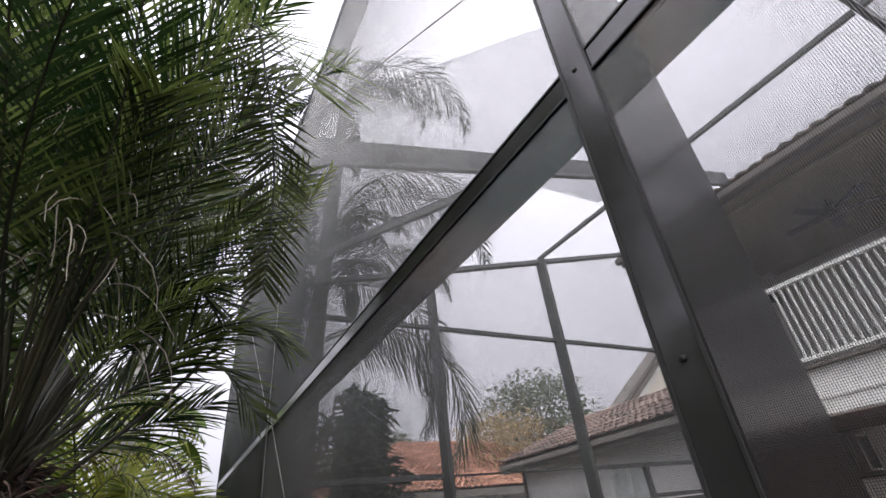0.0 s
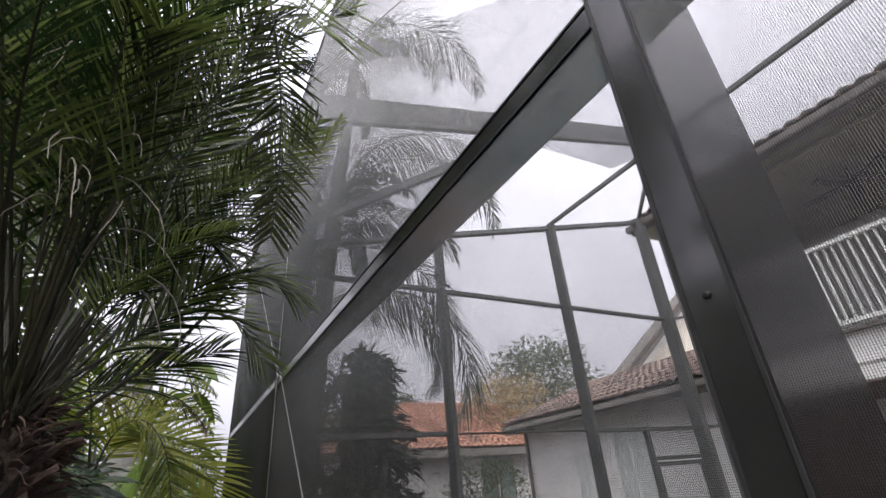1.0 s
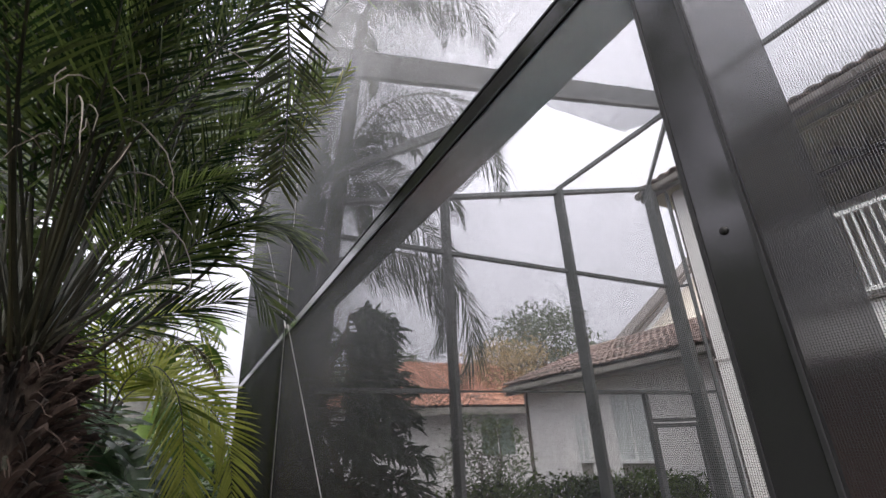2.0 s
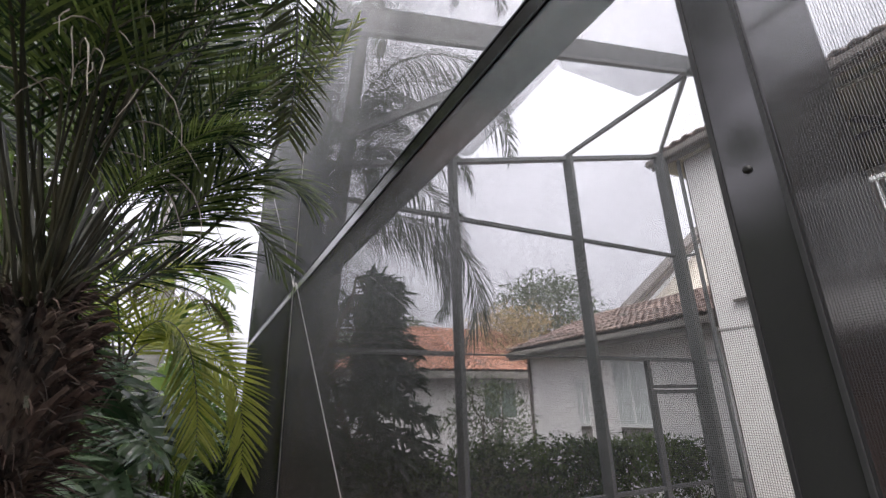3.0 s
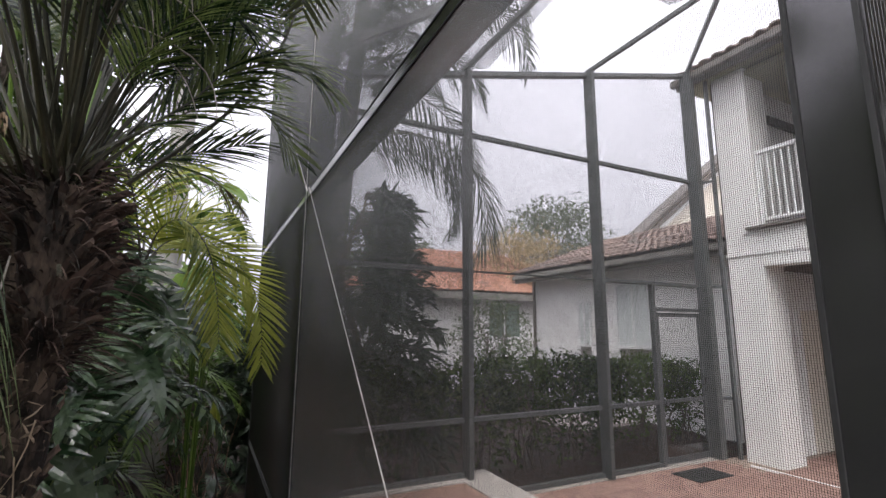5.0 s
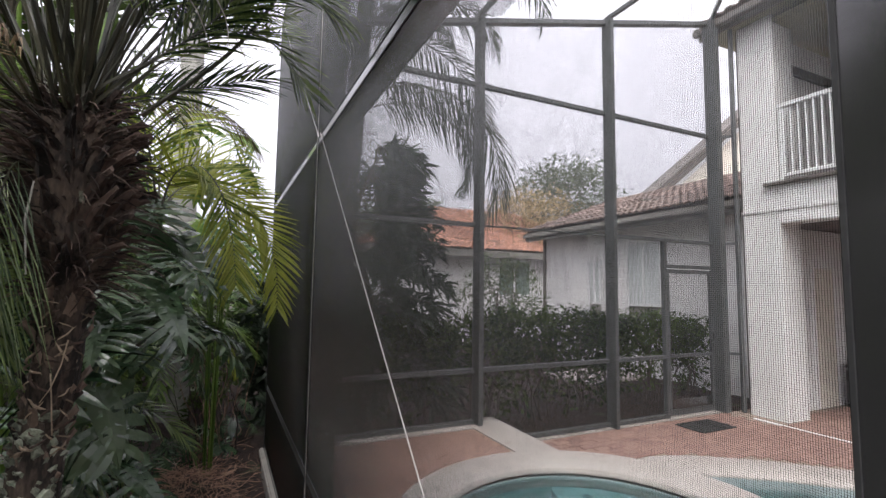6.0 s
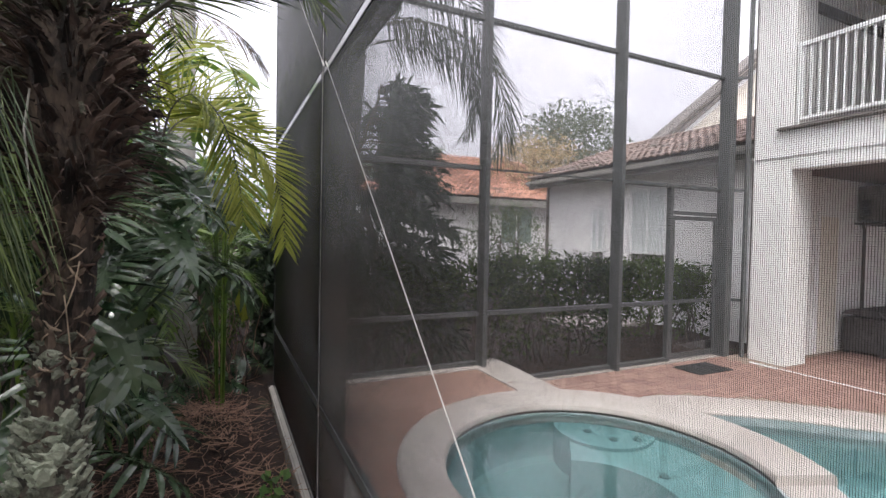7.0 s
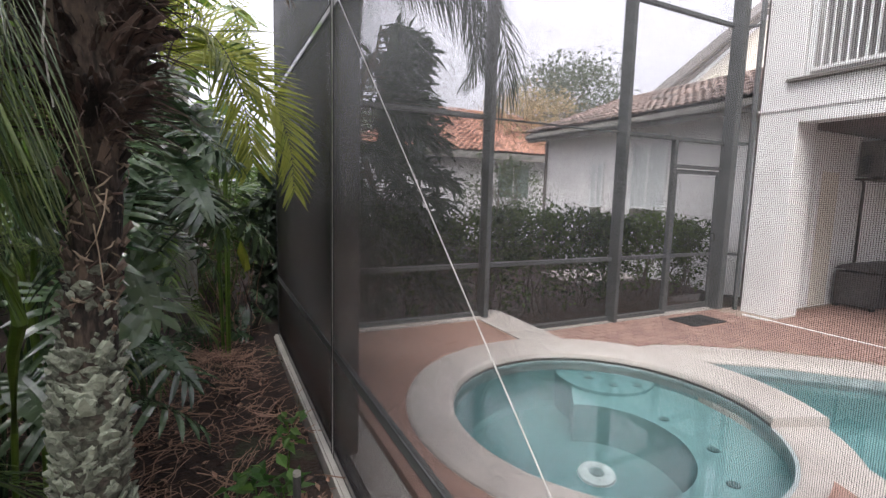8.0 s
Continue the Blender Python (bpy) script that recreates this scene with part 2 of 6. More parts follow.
def box(lo, hi, bevel=0.0):
    return add_box(bmesh.new(), lo, hi, bevel)


def add_bar(bm, a, b, w, h, up=(0, 0, 1), bevel=0.0):
    """A bar from a to b, w wide across and h high along up."""
    a, b, up = Vector(a), Vector(b), Vector(up)
    d = (b - a).normalized()
    s = d.cross(up).normalized()
    u = s.cross(d)
    vs = [bm.verts.new(p + s * (i * w / 2) + u * (j * h / 2)) for p in (a, b) for i, j in ((-1, -1), (1, -1), (1, 1), (-1, 1))]
    fs = [bm.faces.new([vs[i] for i in q]) for q in ((3, 2, 1, 0), (4, 5, 6, 7), (0, 1, 5, 4), (1, 2, 6, 5), (2, 3, 7, 6), (3, 0, 4, 7))]
    if bevel:
        bmesh.ops.bevel(bm, geom=list({e for f in fs for e in f.edges}), offset=bevel, segments=2, affect="EDGES")
    return bm


def bar(a, b, w, h, up=(0, 0, 1), bevel=0.0):
    return add_bar(bmesh.new(), a, b, w, h, up, bevel)


def add_tube(bm, points, radii, sides=6, cap=True):
    """A tube through points."""
    rings = []
    n = len(points)
    pts = [Vector(p) for p in points]
    for i, p in enumerate(pts):
        d = (pts[min(i + 1, n - 1)] - pts[max(i - 1, 0)]).normalized()
        ref = Vector((0, 0, 1)) if abs(d.z) < 0.9 else Vector((1, 0, 0))
        s = d.cross(ref).normalized()
        u = s.cross(d)
        rings.append([bm.verts.new(p + (s * math.cos(a) + u * math.sin(a)) * radii[i]) for a in (2 * math.pi * k / sides for k in range(sides))])
    for r0, r1 in zip(rings, rings[1:]):
        for k in range(sides):
            bm.faces.new((r0[k], r0[(k + 1) % sides], r1[(k + 1) % sides], r1[k]))
    if cap:
        bm.faces.new(rings[0][::-1])
        bm.faces.new(rings[-1])
    return bm


def tube(points, radii, sides=6):
    return add_tube(bmesh.new(), points, radii, sides)


def slab(outline, z0, z1, bevel=0.0):
    """A flat slab over an outline in plan."""
    bm = bmesh.new()
    f = bm.faces.new([bm.verts.new((x, y, z1)) for x, y in outline])
    f.normal_update()
    if f.normal.z < 0:
        f.normal_flip()
    top = list(f.edges)
    r = bmesh.ops.extrude_face_region(bm, geom=[f])
    bmesh.ops.translate(bm, vec=(0, 0, z0 - z1), verts=[v for v in r["geom"] if isinstance(v, bmesh.types.BMVert)])
    bmesh.ops.recalc_face_normals(bm, faces=bm.faces)
    return bm


def ring(inner, outer, z0, z1, lip=0.03, zi=None):
    """A closed kerb between two outlines with the same number of corners, its edges rounded."""
    bm = bmesh.new()
    n = len(inner)
    prof = []
    for k in range(n):
        i, o = Vector((*inner[k], 0)), Vector((*outer[k], 0))
        d = (o - i).normalized()
        row = [i + Vector((0, 0, z0 if zi is None else zi)), i + Vector((0, 0, z1 - lip)), i + d * lip * 0.3 + Vector((0, 0, z1 - lip * 0.3)), i + d * lip + Vector((0, 0, z1)),
               o - d * lip + Vector((0, 0, z1)), o - d * lip * 0.3 + Vector((0, 0, z1 - lip * 0.3)), o + Vector((0, 0, z1 - lip)), o + Vector((0, 0, z0))]
        prof.append([bm.verts.new(p) for p in row])
    for a, b in zip(prof, prof[1:] + prof[:1]):
        for k in range(7):
            bm.faces.new((a[k], b[k], b[k + 1], a[k + 1]))
    bmesh.ops.recalc_face_normals(bm, faces=bm.faces)
    return bm


def circle(cx, cy, r, n=72, a0=0.0):
    return [(cx + r * math.cos(a0 + 2 * math.pi * k / n), cy + r * math.sin(a0 + 2 * math.pi * k / n)) for k in range(n)]


def screen_cloth(name, o, u, v, poly, parent, pitch=0.0027, wire=0.00019, label="", upright=1.0):
    """Woven insect screen: two sets of thin wires over a convex patch poly, given along u and v from o. upright: how much thicker the wires along v are."""
    o, u, v = np.array(o, float), np.array(u, float), np.array(v, float)
    nrm = np.cross(u, v)
    nrm /= np.linalg.norm(nrm)
    P = np.array(poly, float)
    verts, faces = [], []
    for ax in (0, 1):
        lo, hi = P[:, ax].min(), P[:, ax].max()
        side = (u, v)[ax] / np.linalg.norm((u, v)[ax])
        thick = wire * upright if ax == 0 else wire
        c = lo + pitch * 0.5
        while c < hi:
            cuts = []
            for p, q in zip(P, np.roll(P, -1, 0)):
                if (p[ax] - c) * (q[ax] - c) < 0:
                    cuts.append(p[1 - ax] + (q[1 - ax] - p[1 - ax]) * (c - p[ax]) / (q[ax] - p[ax]))
            if len(cuts) >= 2:
                a, b = min(cuts), max(cuts)
                if b - a > 0.002:
                    k = len(verts)
                    for t in (a, b):
                        w = (c, t) if ax == 0 else (t, c)
                        p = o + u * w[0] + v * w[1]
                        verts += [p + side * thick, p + nrm * thick, p - side * thick, p - nrm * thick]
                    faces += [(k + i, k + (i + 1) % 4, k + 4 + (i + 1) % 4, k + 4 + i) for i in range(4)]
            c += pitch
    me = bpy.data.meshes.new(name)
    me.from_pydata([tuple(p) for p in verts], [], faces)
    me.materials.append(WIRE)
    ob = part(name, me, WIRE, parent, label, True)
    return tagged(ob, kind="stuff")


# ---- ground ----
def ground_height(x, y):
    if -0.05 < x < 9.6 and -9.0 < y < 4.9:
        return -2.2
    base = 0.11 + 0.075 * max(0.0, min(1.0, (x + 0.42) / 0.34)) if x < 0 else -0.03
    far = max(0.0, (math.hypot(x, y) - 30) / 100)
    return base + 0.035 * noise.noise((x * 1.3, y * 1.3, 0)) - min(far, 0.5)


def ground():
    xs = sorted({round(v, 2) for v in [-3000, -800, -200, -60, -25, -14, -9] + [-7 + 0.25 * k for k in range(28)] + [-0.06, -0.04, 0.5, 2, 4, 6, 8, 9.55, 9.65, 11, 14, 20, 40, 120, 500, 3000]})
    ys = sorted({round(v, 2) for v in [-3000, -600, -150, -40, -15, -9.05, -8.95, -4] + [-3 + 0.25 * k for k in range(31)] + [4.85, 4.95] + [5.0 + 0.4 * k for k in range(16)] + [14, 20, 30, 60, 150, 600, 3000]})
    bm = bmesh.new()
    g = [[bm.verts.new((x, y, ground_height(x, y))) for y in ys] for x in xs]
    for i in range(len(xs) - 1):
        for j in range(len(ys) - 1):
            bm.faces.new((g[i][j], g[i + 1][j], g[i + 1][j + 1], g[i][j + 1]))
    return part("ground", bm, MULCH, smooth=True)


tagged(ground(), "dark brown leaf litter and bare earth", "ground", kind="structure")

# ---- pool deck, platform and pools ----
SPA, SPA_R = (1.75, 2.735), 1.0
RIM, RIM_R = (1.82, 2.79), 1.36
LEVEL = 0.25


def pool_outline():
    pts = [(3.55, 3.58), (3.85, 3.50), (4.10, 3.34), (4.42, 3.10), (4.74, 2.78), (5.04, 2.42), (5.20, 1.7), (5.2, 0.6), (5.1, -0.6), (4.8, -1.8), (4.2, -2.7), (3.2, -3.0), (2.2, -2.6), (1.7, -1.6), (1.7, -0.4), (2.2, 0.8), (2.9, 1.6), (3.2, 2.4), (3.3, 3.2)]
    out = []
    n = len(pts)
    for i in range(n):
        p0, p1, p2, p3 = (Vector((*pts[(i + k) % n], 0)) for k in (-1, 0, 1, 2))
        for s in range(4):
            t = s / 4
            q = 0.5 * ((2 * p1) + (p2 - p0) * t + (2 * p0 - 5 * p1 + 4 * p2 - p3) * t * t + (3 * p1 - p0 - 3 * p2 + p3) * t ** 3)
            out.append((q.x, q.y))
    return out


def grown(outline, d):
    n = len(outline)
    c = Vector((sum(p[0] for p in outline) / n, sum(p[1] for p in outline) / n))
    out = []
    for i in range(n):
        t = Vector(outline[(i + 1) % n]) - Vector(outline[i - 1])
        nn = Vector((t.y, -t.x)).normalized()
        p = Vector(outline[i])
        if nn.dot(p - c) < 0:
            nn = -nn
        out.append(tuple(p + nn * d))
    return out


def basin(outline, z_top, z_floor, bench=None):
    """Pool walls, a tile band at the waterline and a floor; bench: (width, height) of a seat all round."""
    bm = bmesh.new()
    rings = [(0.0, z_top - 0.13)]
    if bench:
        rings += [(0.0, bench[1]), (-bench[0], bench[1]), (-bench[0] - 0.03, z_floor + 0.06), (-bench[0] - 0.10, z_floor)]
    else:
        rings += [(0.0, z_floor + 0.2), (-0.03, z_floor + 0.06), (-0.08, z_floor)]
    rows = [[bm.verts.new((x, y, z)) for x, y in grown(outline, d)] for d, z in rings]
    for a, b in zip(rows, rows[1:]):
        for k in range(len(a)):
            bm.faces.new((a[k], a[(k + 1) % len(a)], b[(k + 1) % len(b)], b[k]))
    bm.faces.new(rows[-1])
    bmesh.ops.recalc_face_normals(bm, faces=bm.faces)
    bmesh.ops.reverse_faces(bm, faces=bm.faces)
    return bm


def band(outline, z0, z1):
    bm = bmesh.new()
    a, b = [bm.verts.new((x, y, z0)) for x, y in outline], [bm.verts.new((x, y, z1)) for x, y in outline]
    c, d = [bm.verts.new((x, y, z0)) for x, y in grown(outline, 0.02)], [bm.verts.new((x, y, z1)) for x, y in grown(outline, 0.02)]
    for k in range(len(a)):
        j = (k + 1) % len(a)
        for p, q in ((a, b), (b, d), (d, c), (c, a)):
            bm.faces.new((p[k], p[j], q[j], q[k]))
    bmesh.ops.recalc_face_normals(bm, faces=bm.faces)
    return bm


def holed(outer, hole, z0, z1):
    """A slab with a hole through it."""
    bm = bmesh.new()
    vs = [[bm.verts.new((x, y, z1)) for x, y in o] for o in (outer, hole)]
    es = [bm.edges.new((v[k], v[(k + 1) % len(v)])) for v in vs for k in range(len(v))]
    bmesh.ops.triangle_fill(bm, edges=es, use_beauty=True)
    bad = [f for f in bm.faces if inside(f.calc_center_median(), hole)]
    bmesh.ops.delete(bm, geom=bad, context="FACES_ONLY")
    for f in bm.faces:
        f.normal_update()
        if f.normal.z < 0:
            f.normal_flip()
    r = bmesh.ops.extrude_face_region(bm, geom=list(bm.faces))
    bmesh.ops.translate(bm, vec=(0, 0, z0 - z1), verts=[v for v in r["geom"] if isinstance(v, bmesh.types.BMVert)])
    bmesh.ops.recalc_face_normals(bm, faces=bm.faces)
    return bm


def inside(p, poly):
    c = False
    for (x0, y0), (x1, y1) in zip(poly, poly[1:] + poly[:1]):
        if (y0 > p[1]) != (y1 > p[1]) and p[0] < (x1 - x0) * (p[1] - y0) / (y1 - y0) + x0:
            c = not c
    return c


def facing_up(bm):
    for f in bm.faces:
        f.normal_update()
        if f.normal.z < 0:
            f.normal_flip()


POOL_EDGE = pool_outline()
POOL_OUT = grown(POOL_EDGE, 0.50)

deck = thing("pavement", "red brick paver pool deck with sandy joints", "pool deck", kind="structure")
bed_in = grown(POOL_EDGE, 0.2)
part("joint_bed", slab([(2.44, 3.95), (2.44, 4.98), (9.5, 4.98), (9.5, -8.9), (3.2, -8.9)] + bed_in[46:0:-1], -0.35, -0.012), GROUT, deck)
part("joint_bed", slab([(1.202, -8.9), (3.19, -8.9)] + [p for p in bed_in[46:74] if p[1] < 1.25] + [(1.9, 1.25), (1.202, 1.25)], -0.35, -0.014), GROUT, deck)
part("joint_bed", slab([(2.45, 3.62), (3.18, 3.25), (3.30, 3.78), (3.55, 3.945), (2.45, 3.945)], -0.35, -0.016), GROUT, deck)
pool = thing("swimming_pool", "turquoise swimming pool with pale concrete coping", "pool", kind="structure")
part("coping", ring(POOL_EDGE, POOL_OUT, -0.30, 0.018, 0.025, -0.02), CONCRETE, pool, smooth=True)
part("basin", basin(POOL_EDGE, 0.0, -1.4), POOL, pool, smooth=False)
part("tile_band", band(POOL_EDGE, -0.30, -0.012), POOL_TILE, pool)
pw = bmesh.new()
pw.faces.new([pw.verts.new((x, y, -0.09)) for x, y in grown(POOL_EDGE, 0.005)])
facing_up(pw)
pw = part("water", pw, WATER, pool, "clear turquoise pool water")
pw.visible_shadow = False

spa_in, spa_out = circle(*SPA, SPA_R, 96), circle(*RIM, RIM_R, 96)
spa = thing("spa", "round raised spa with pale concrete rim and calm water", "spa", kind="structure")
# the rim steps down to a lower spillway on the side of the pool
STEP = range(67, 88)


def arc(inner, outer, ks, z0, z1, zi, lip=0.035):
    """A stretch of kerb between two outlines, closed at both ends, its edges rounded."""
    bm = bmesh.new()
    prof = []
    for k in ks:
        i, o = Vector((*inner[k % 96], 0)), Vector((*outer[k % 96], 0))
        d = (o - i).normalized()
        row = [i + Vector((0, 0, zi)), i + Vector((0, 0, z1 - lip)), i + d * lip * 0.3 + Vector((0, 0, z1 - lip * 0.3)), i + d * lip + Vector((0, 0, z1)),
               o - d * lip + Vector((0, 0, z1)), o - d * lip * 0.3 + Vector((0, 0, z1 - lip * 0.3)), o + Vector((0, 0, z1 - lip)), o + Vector((0, 0, z0))]
        prof.append([bm.verts.new(p) for p in row])
    for a, b in zip(prof, prof[1:]):
        for k in range(7):
            bm.faces.new((a[k], b[k], b[k + 1], a[k + 1]))
    bm.faces.new(prof[0])
    bm.faces.new(prof[-1][::-1])
    bmesh.ops.recalc_face_normals(bm, faces=bm.faces)
    return bm


part("coping", arc(spa_in, spa_out, range(STEP[-1], STEP[0] + 97), -0.9, LEVEL + 0.02, LEVEL - 0.03), CONCRETE, spa)
part("spillway", arc(spa_in, spa_out, range(STEP[0], STEP[-1] + 1), -0.9, LEVEL - 0.045, LEVEL - 0.10), CONCRETE, spa, "lower pale concrete spillway")
part("basin", basin(spa_in, LEVEL, -0.75), POOL, spa)
part("tile_band", band(spa_in, LEVEL - 0.28, LEVEL - 0.050), POOL_TILE, spa)
sw = bmesh.new()
sw.faces.new([sw.verts.new((x, y, LEVEL - 0.058)) for x, y in circle(*SPA, SPA_R + 0.004, 96)])
facing_up(sw)
sw = part("water", sw, WATER, spa, "calm clear spa water")
sw.visible_shadow = False
# a bench along the house side, a round seat in the corner, jets and a drain cover
bench = [(SPA[0] + 1.004 * math.cos(radians(a)), SPA[1] + 1.004 * math.sin(radians(a))) for a in range(-118, 63, 6)]
bench += [(1.62 + 0.54 * math.cos(radians(a)), 2.64 + 0.54 * math.sin(radians(a))) for a in range(66, -115, -6)]
part("bench", slab(bench, -0.76, -0.10), POOL, spa, "pale curved bench under water")
part("seat", slab(circle(2.43, 3.44, 0.40, 40), -0.76, -0.03), POOL, spa, "pale rounded seat under water")
for x, y, z in ((2.27, 2.70, -0.10), (2.22, 2.30, -0.10), (1.99, 2.03, -0.10), (2.25, 3.42, -0.03), (2.33, 3.22, -0.03), (2.50, 3.14, -0.03)):
    part("jet", tube([(x, y, z - 0.002), (x, y, z + 0.014)], [0.038, 0.032], 14), JET, spa, "dull round water jet")
part("drain_cover", tube([(1.74, 2.77, -0.752), (1.74, 2.77, -0.722), (1.74, 2.77, -0.712)], [0.125, 0.12, 0.085], 24), WHITE, spa, "round white drain cover on the spa floor")
part("drain_grate", tube([(1.74, 2.77, -0.713), (1.74, 2.77, -0.703)], [0.05, 0.045], 16), POOL_TILE, spa, "dull drain grate")

# raised platform round the spa
plat = thing("platform", "raised reddish brown deck beside the spa", "raised deck", kind="structure")
part("top", holed([(0.27, -4.0), (1.2, -4.0), (1.2, 1.2), (2.05, 1.3), (2.05, 4.897), (0.27, 4.897)], circle(*SPA, 1.15, 48), -0.3, LEVEL), PLATFORM, plat)
part("border", slab([(0.27, 4.90), (2.052, 4.90), (2.052, 5.19), (0.27, 5.19)], -0.3, LEVEL + 0.012), CONCRETE, plat, "pale concrete border")
part("border", slab([(2.053, 3.9), (2.44, 3.98), (2.46, 5.19), (2.053, 5.19)], -0.3, LEVEL + 0.012), CONCRETE, plat, "pale concrete border")
footing = box((-0.035, -8.0, -0.25), (0.268, 5.26, 0.215), 0.012)
tagged(part("footing", footing, CURB), "pale concrete footing under the screen wall", "footing", kind="structure")
tagged(part("footing", box((2.475, 4.985, -0.25), (6.42, 5.16, 0.012), 0.008), CONCRETE), "pale concrete footing under the screen wall", "footing", kind="structure")

tagged(part("walkway", box((5.7, 7.3, -0.2), (7.3, 8.5, 0.03), 0.008), CONCRETE), "pale concrete walkway behind the hedge", "walkway", kind="structure")


# ---- screen enclosure ----
def roof_z(x):
    return 4.33 + 0.255 * x


def strip_post(parent, x, y, z0, z1, face, depth, axis, mat=ALU, splines=True):
    """A hollow post: a screen channel with two dark splines on the outside, the deep body inside. axis: the way to the inside."""
    ax = Vector(axis)
    s = Vector((-ax.y, ax.x, 0))
    p = Vector((x, y, 0))
    post = part("post", bar(p + ax * (0.006 + depth / 2) + Vector((0, 0, z0)), p + ax * (0.006 + depth / 2) + Vector((0, 0, z1)), depth, face - 0.004, s, 0.002), mat, parent)
    a, b = p + Vector((0, 0, z0)), p + Vector((0, 0, z1))
    part("screen_channel", bar(a, b, 0.012, face, s, 0.0015), mat, post)
    if splines:
        for k in (-1, 1):
            q = s * (k * (face / 2 - 0.004)) - ax * 0.0065
            part("spline", bar(a + q, b + q, 0.0035, 0.0036, s), RUBBER, post, "black rubber spline")
    return post


def strip_rail(parent, a, b, face, depth, axis, mat=ALU, splines=True):
    """A rail between posts, built like them."""
    a, b, ax = Vector(a), Vector(b), Vector(axis)
    rail = part("rail", bar(a + ax * (0.006 + depth / 2), b + ax * (0.006 + depth / 2), depth, face - 0.004, (0, 0, 1), 0.002), mat, parent)
    part("screen_channel", bar(a, b, 0.012, face, (0, 0, 1), 0.0015), mat, rail)
    if splines:
        for k in (-1, 1):
            q = Vector((0, 0, k * (face / 2 - 0.004))) - ax * 0.0065
            part("spline", bar(a + q, b + q, 0.0035, 0.0034 if face > 0.04 else 0.0026, (0, 0, 1)), RUBBER, rail, "black rubber spline")
    return rail


side = thing("screen_wall", "dark aluminium screen wall with insect mesh along the garden", "screen wall", group="pool enclosure screens")
SX = 0.010
POSTS = ((-4.2, 0.12), (-1.75, 0.12), (0.620, 0.150), (2.93, 0.12), (5.20, 0.10))
TOP = 4.36
IN = (1, 0, 0)
for y, d in POSTS:
    p = strip_post(side, SX, y, 0.215, TOP + 0.02, 0.055, d, IN)
    if abs(y - 0.620) < 0.01:
        for z in (2.062, 2.486, 1.45, 0.9):
            part("bolt", tube([(SX - 0.006, y, z), (SX - 0.0075, y, z), (SX - 0.0085, y, z)], [0.0040, 0.0038, 0.0020], 12), BOLT, p, "dark screw head")
for (y0, _), (y1, _) in zip(POSTS, POSTS[1:]):
    for z, face, depth in ((0.245, 0.05, 0.05), (0.785, 0.046, 0.012), (2.48, 0.05, 0.085), (TOP, 0.05, 0.10)):
        strip_rail(side, (SX, y0 + 0.026, z), (SX, y1 - 0.026, z), face, depth, IN, ALU_FAR if z == 0.785 else ALU)
    for z0, z1 in ((0.27, 0.76), (0.81, 2.455), (2.505, TOP - 0.025)):
        screen_cloth("screen_mesh", (SX - 0.004, 0, 0), (0, 1, 0), (0, 0, 1), [(y0 + 0.02, z0 - 0.01), (y1 - 0.02, z0 - 0.01), (y1 - 0.02, z1 + 0.01), (y0 + 0.02, z1 + 0.01)], side, 0.0019, 0.00015, "dark woven insect mesh", 1.35)


def cable(a, b):
    c = thing("brace_cable", "pale steel brace cable on the screen wall", "cable", a, group="brace cables")
    a, b = Vector(a), Vector(b)
    d = (b - a).normalized()
    part("wire_rope", tube([a, b], [0.0016, 0.0016], 6), STEEL, c)
    for p, q in ((a, a + d * 0.07), (b, b - d * 0.09)):
        part("clamp", tube([p, p * 0.5 + q * 0.5, q], [0.003, 0.005, 0.003], 8), STEEL, c, "small steel cable clamp")


cable((0.001, 2.845, 2.508), (0.001, 0.272, 0.262))
cable((-0.004, 2.86, 2.49), (-0.004, 5.12, 4.33))
cable((-0.004, 2.65, 4.33), (-0.004, 0.20, 2.49))

# highlight down the post's outside where the cables meet, built as a thin strand
lead = thing("post_edge_highlight", "bright edge of the screen post, its highlight built as a thin pale strand", "wire", (-0.002, 2.905, 0.24))
part("wire_rope", tube([(-0.002, 2.905, 0.24), (-0.002, 2.900, 2.48), (-0.002, 2.87, 4.33)], [0.0013] * 3, 6), STEEL, lead)

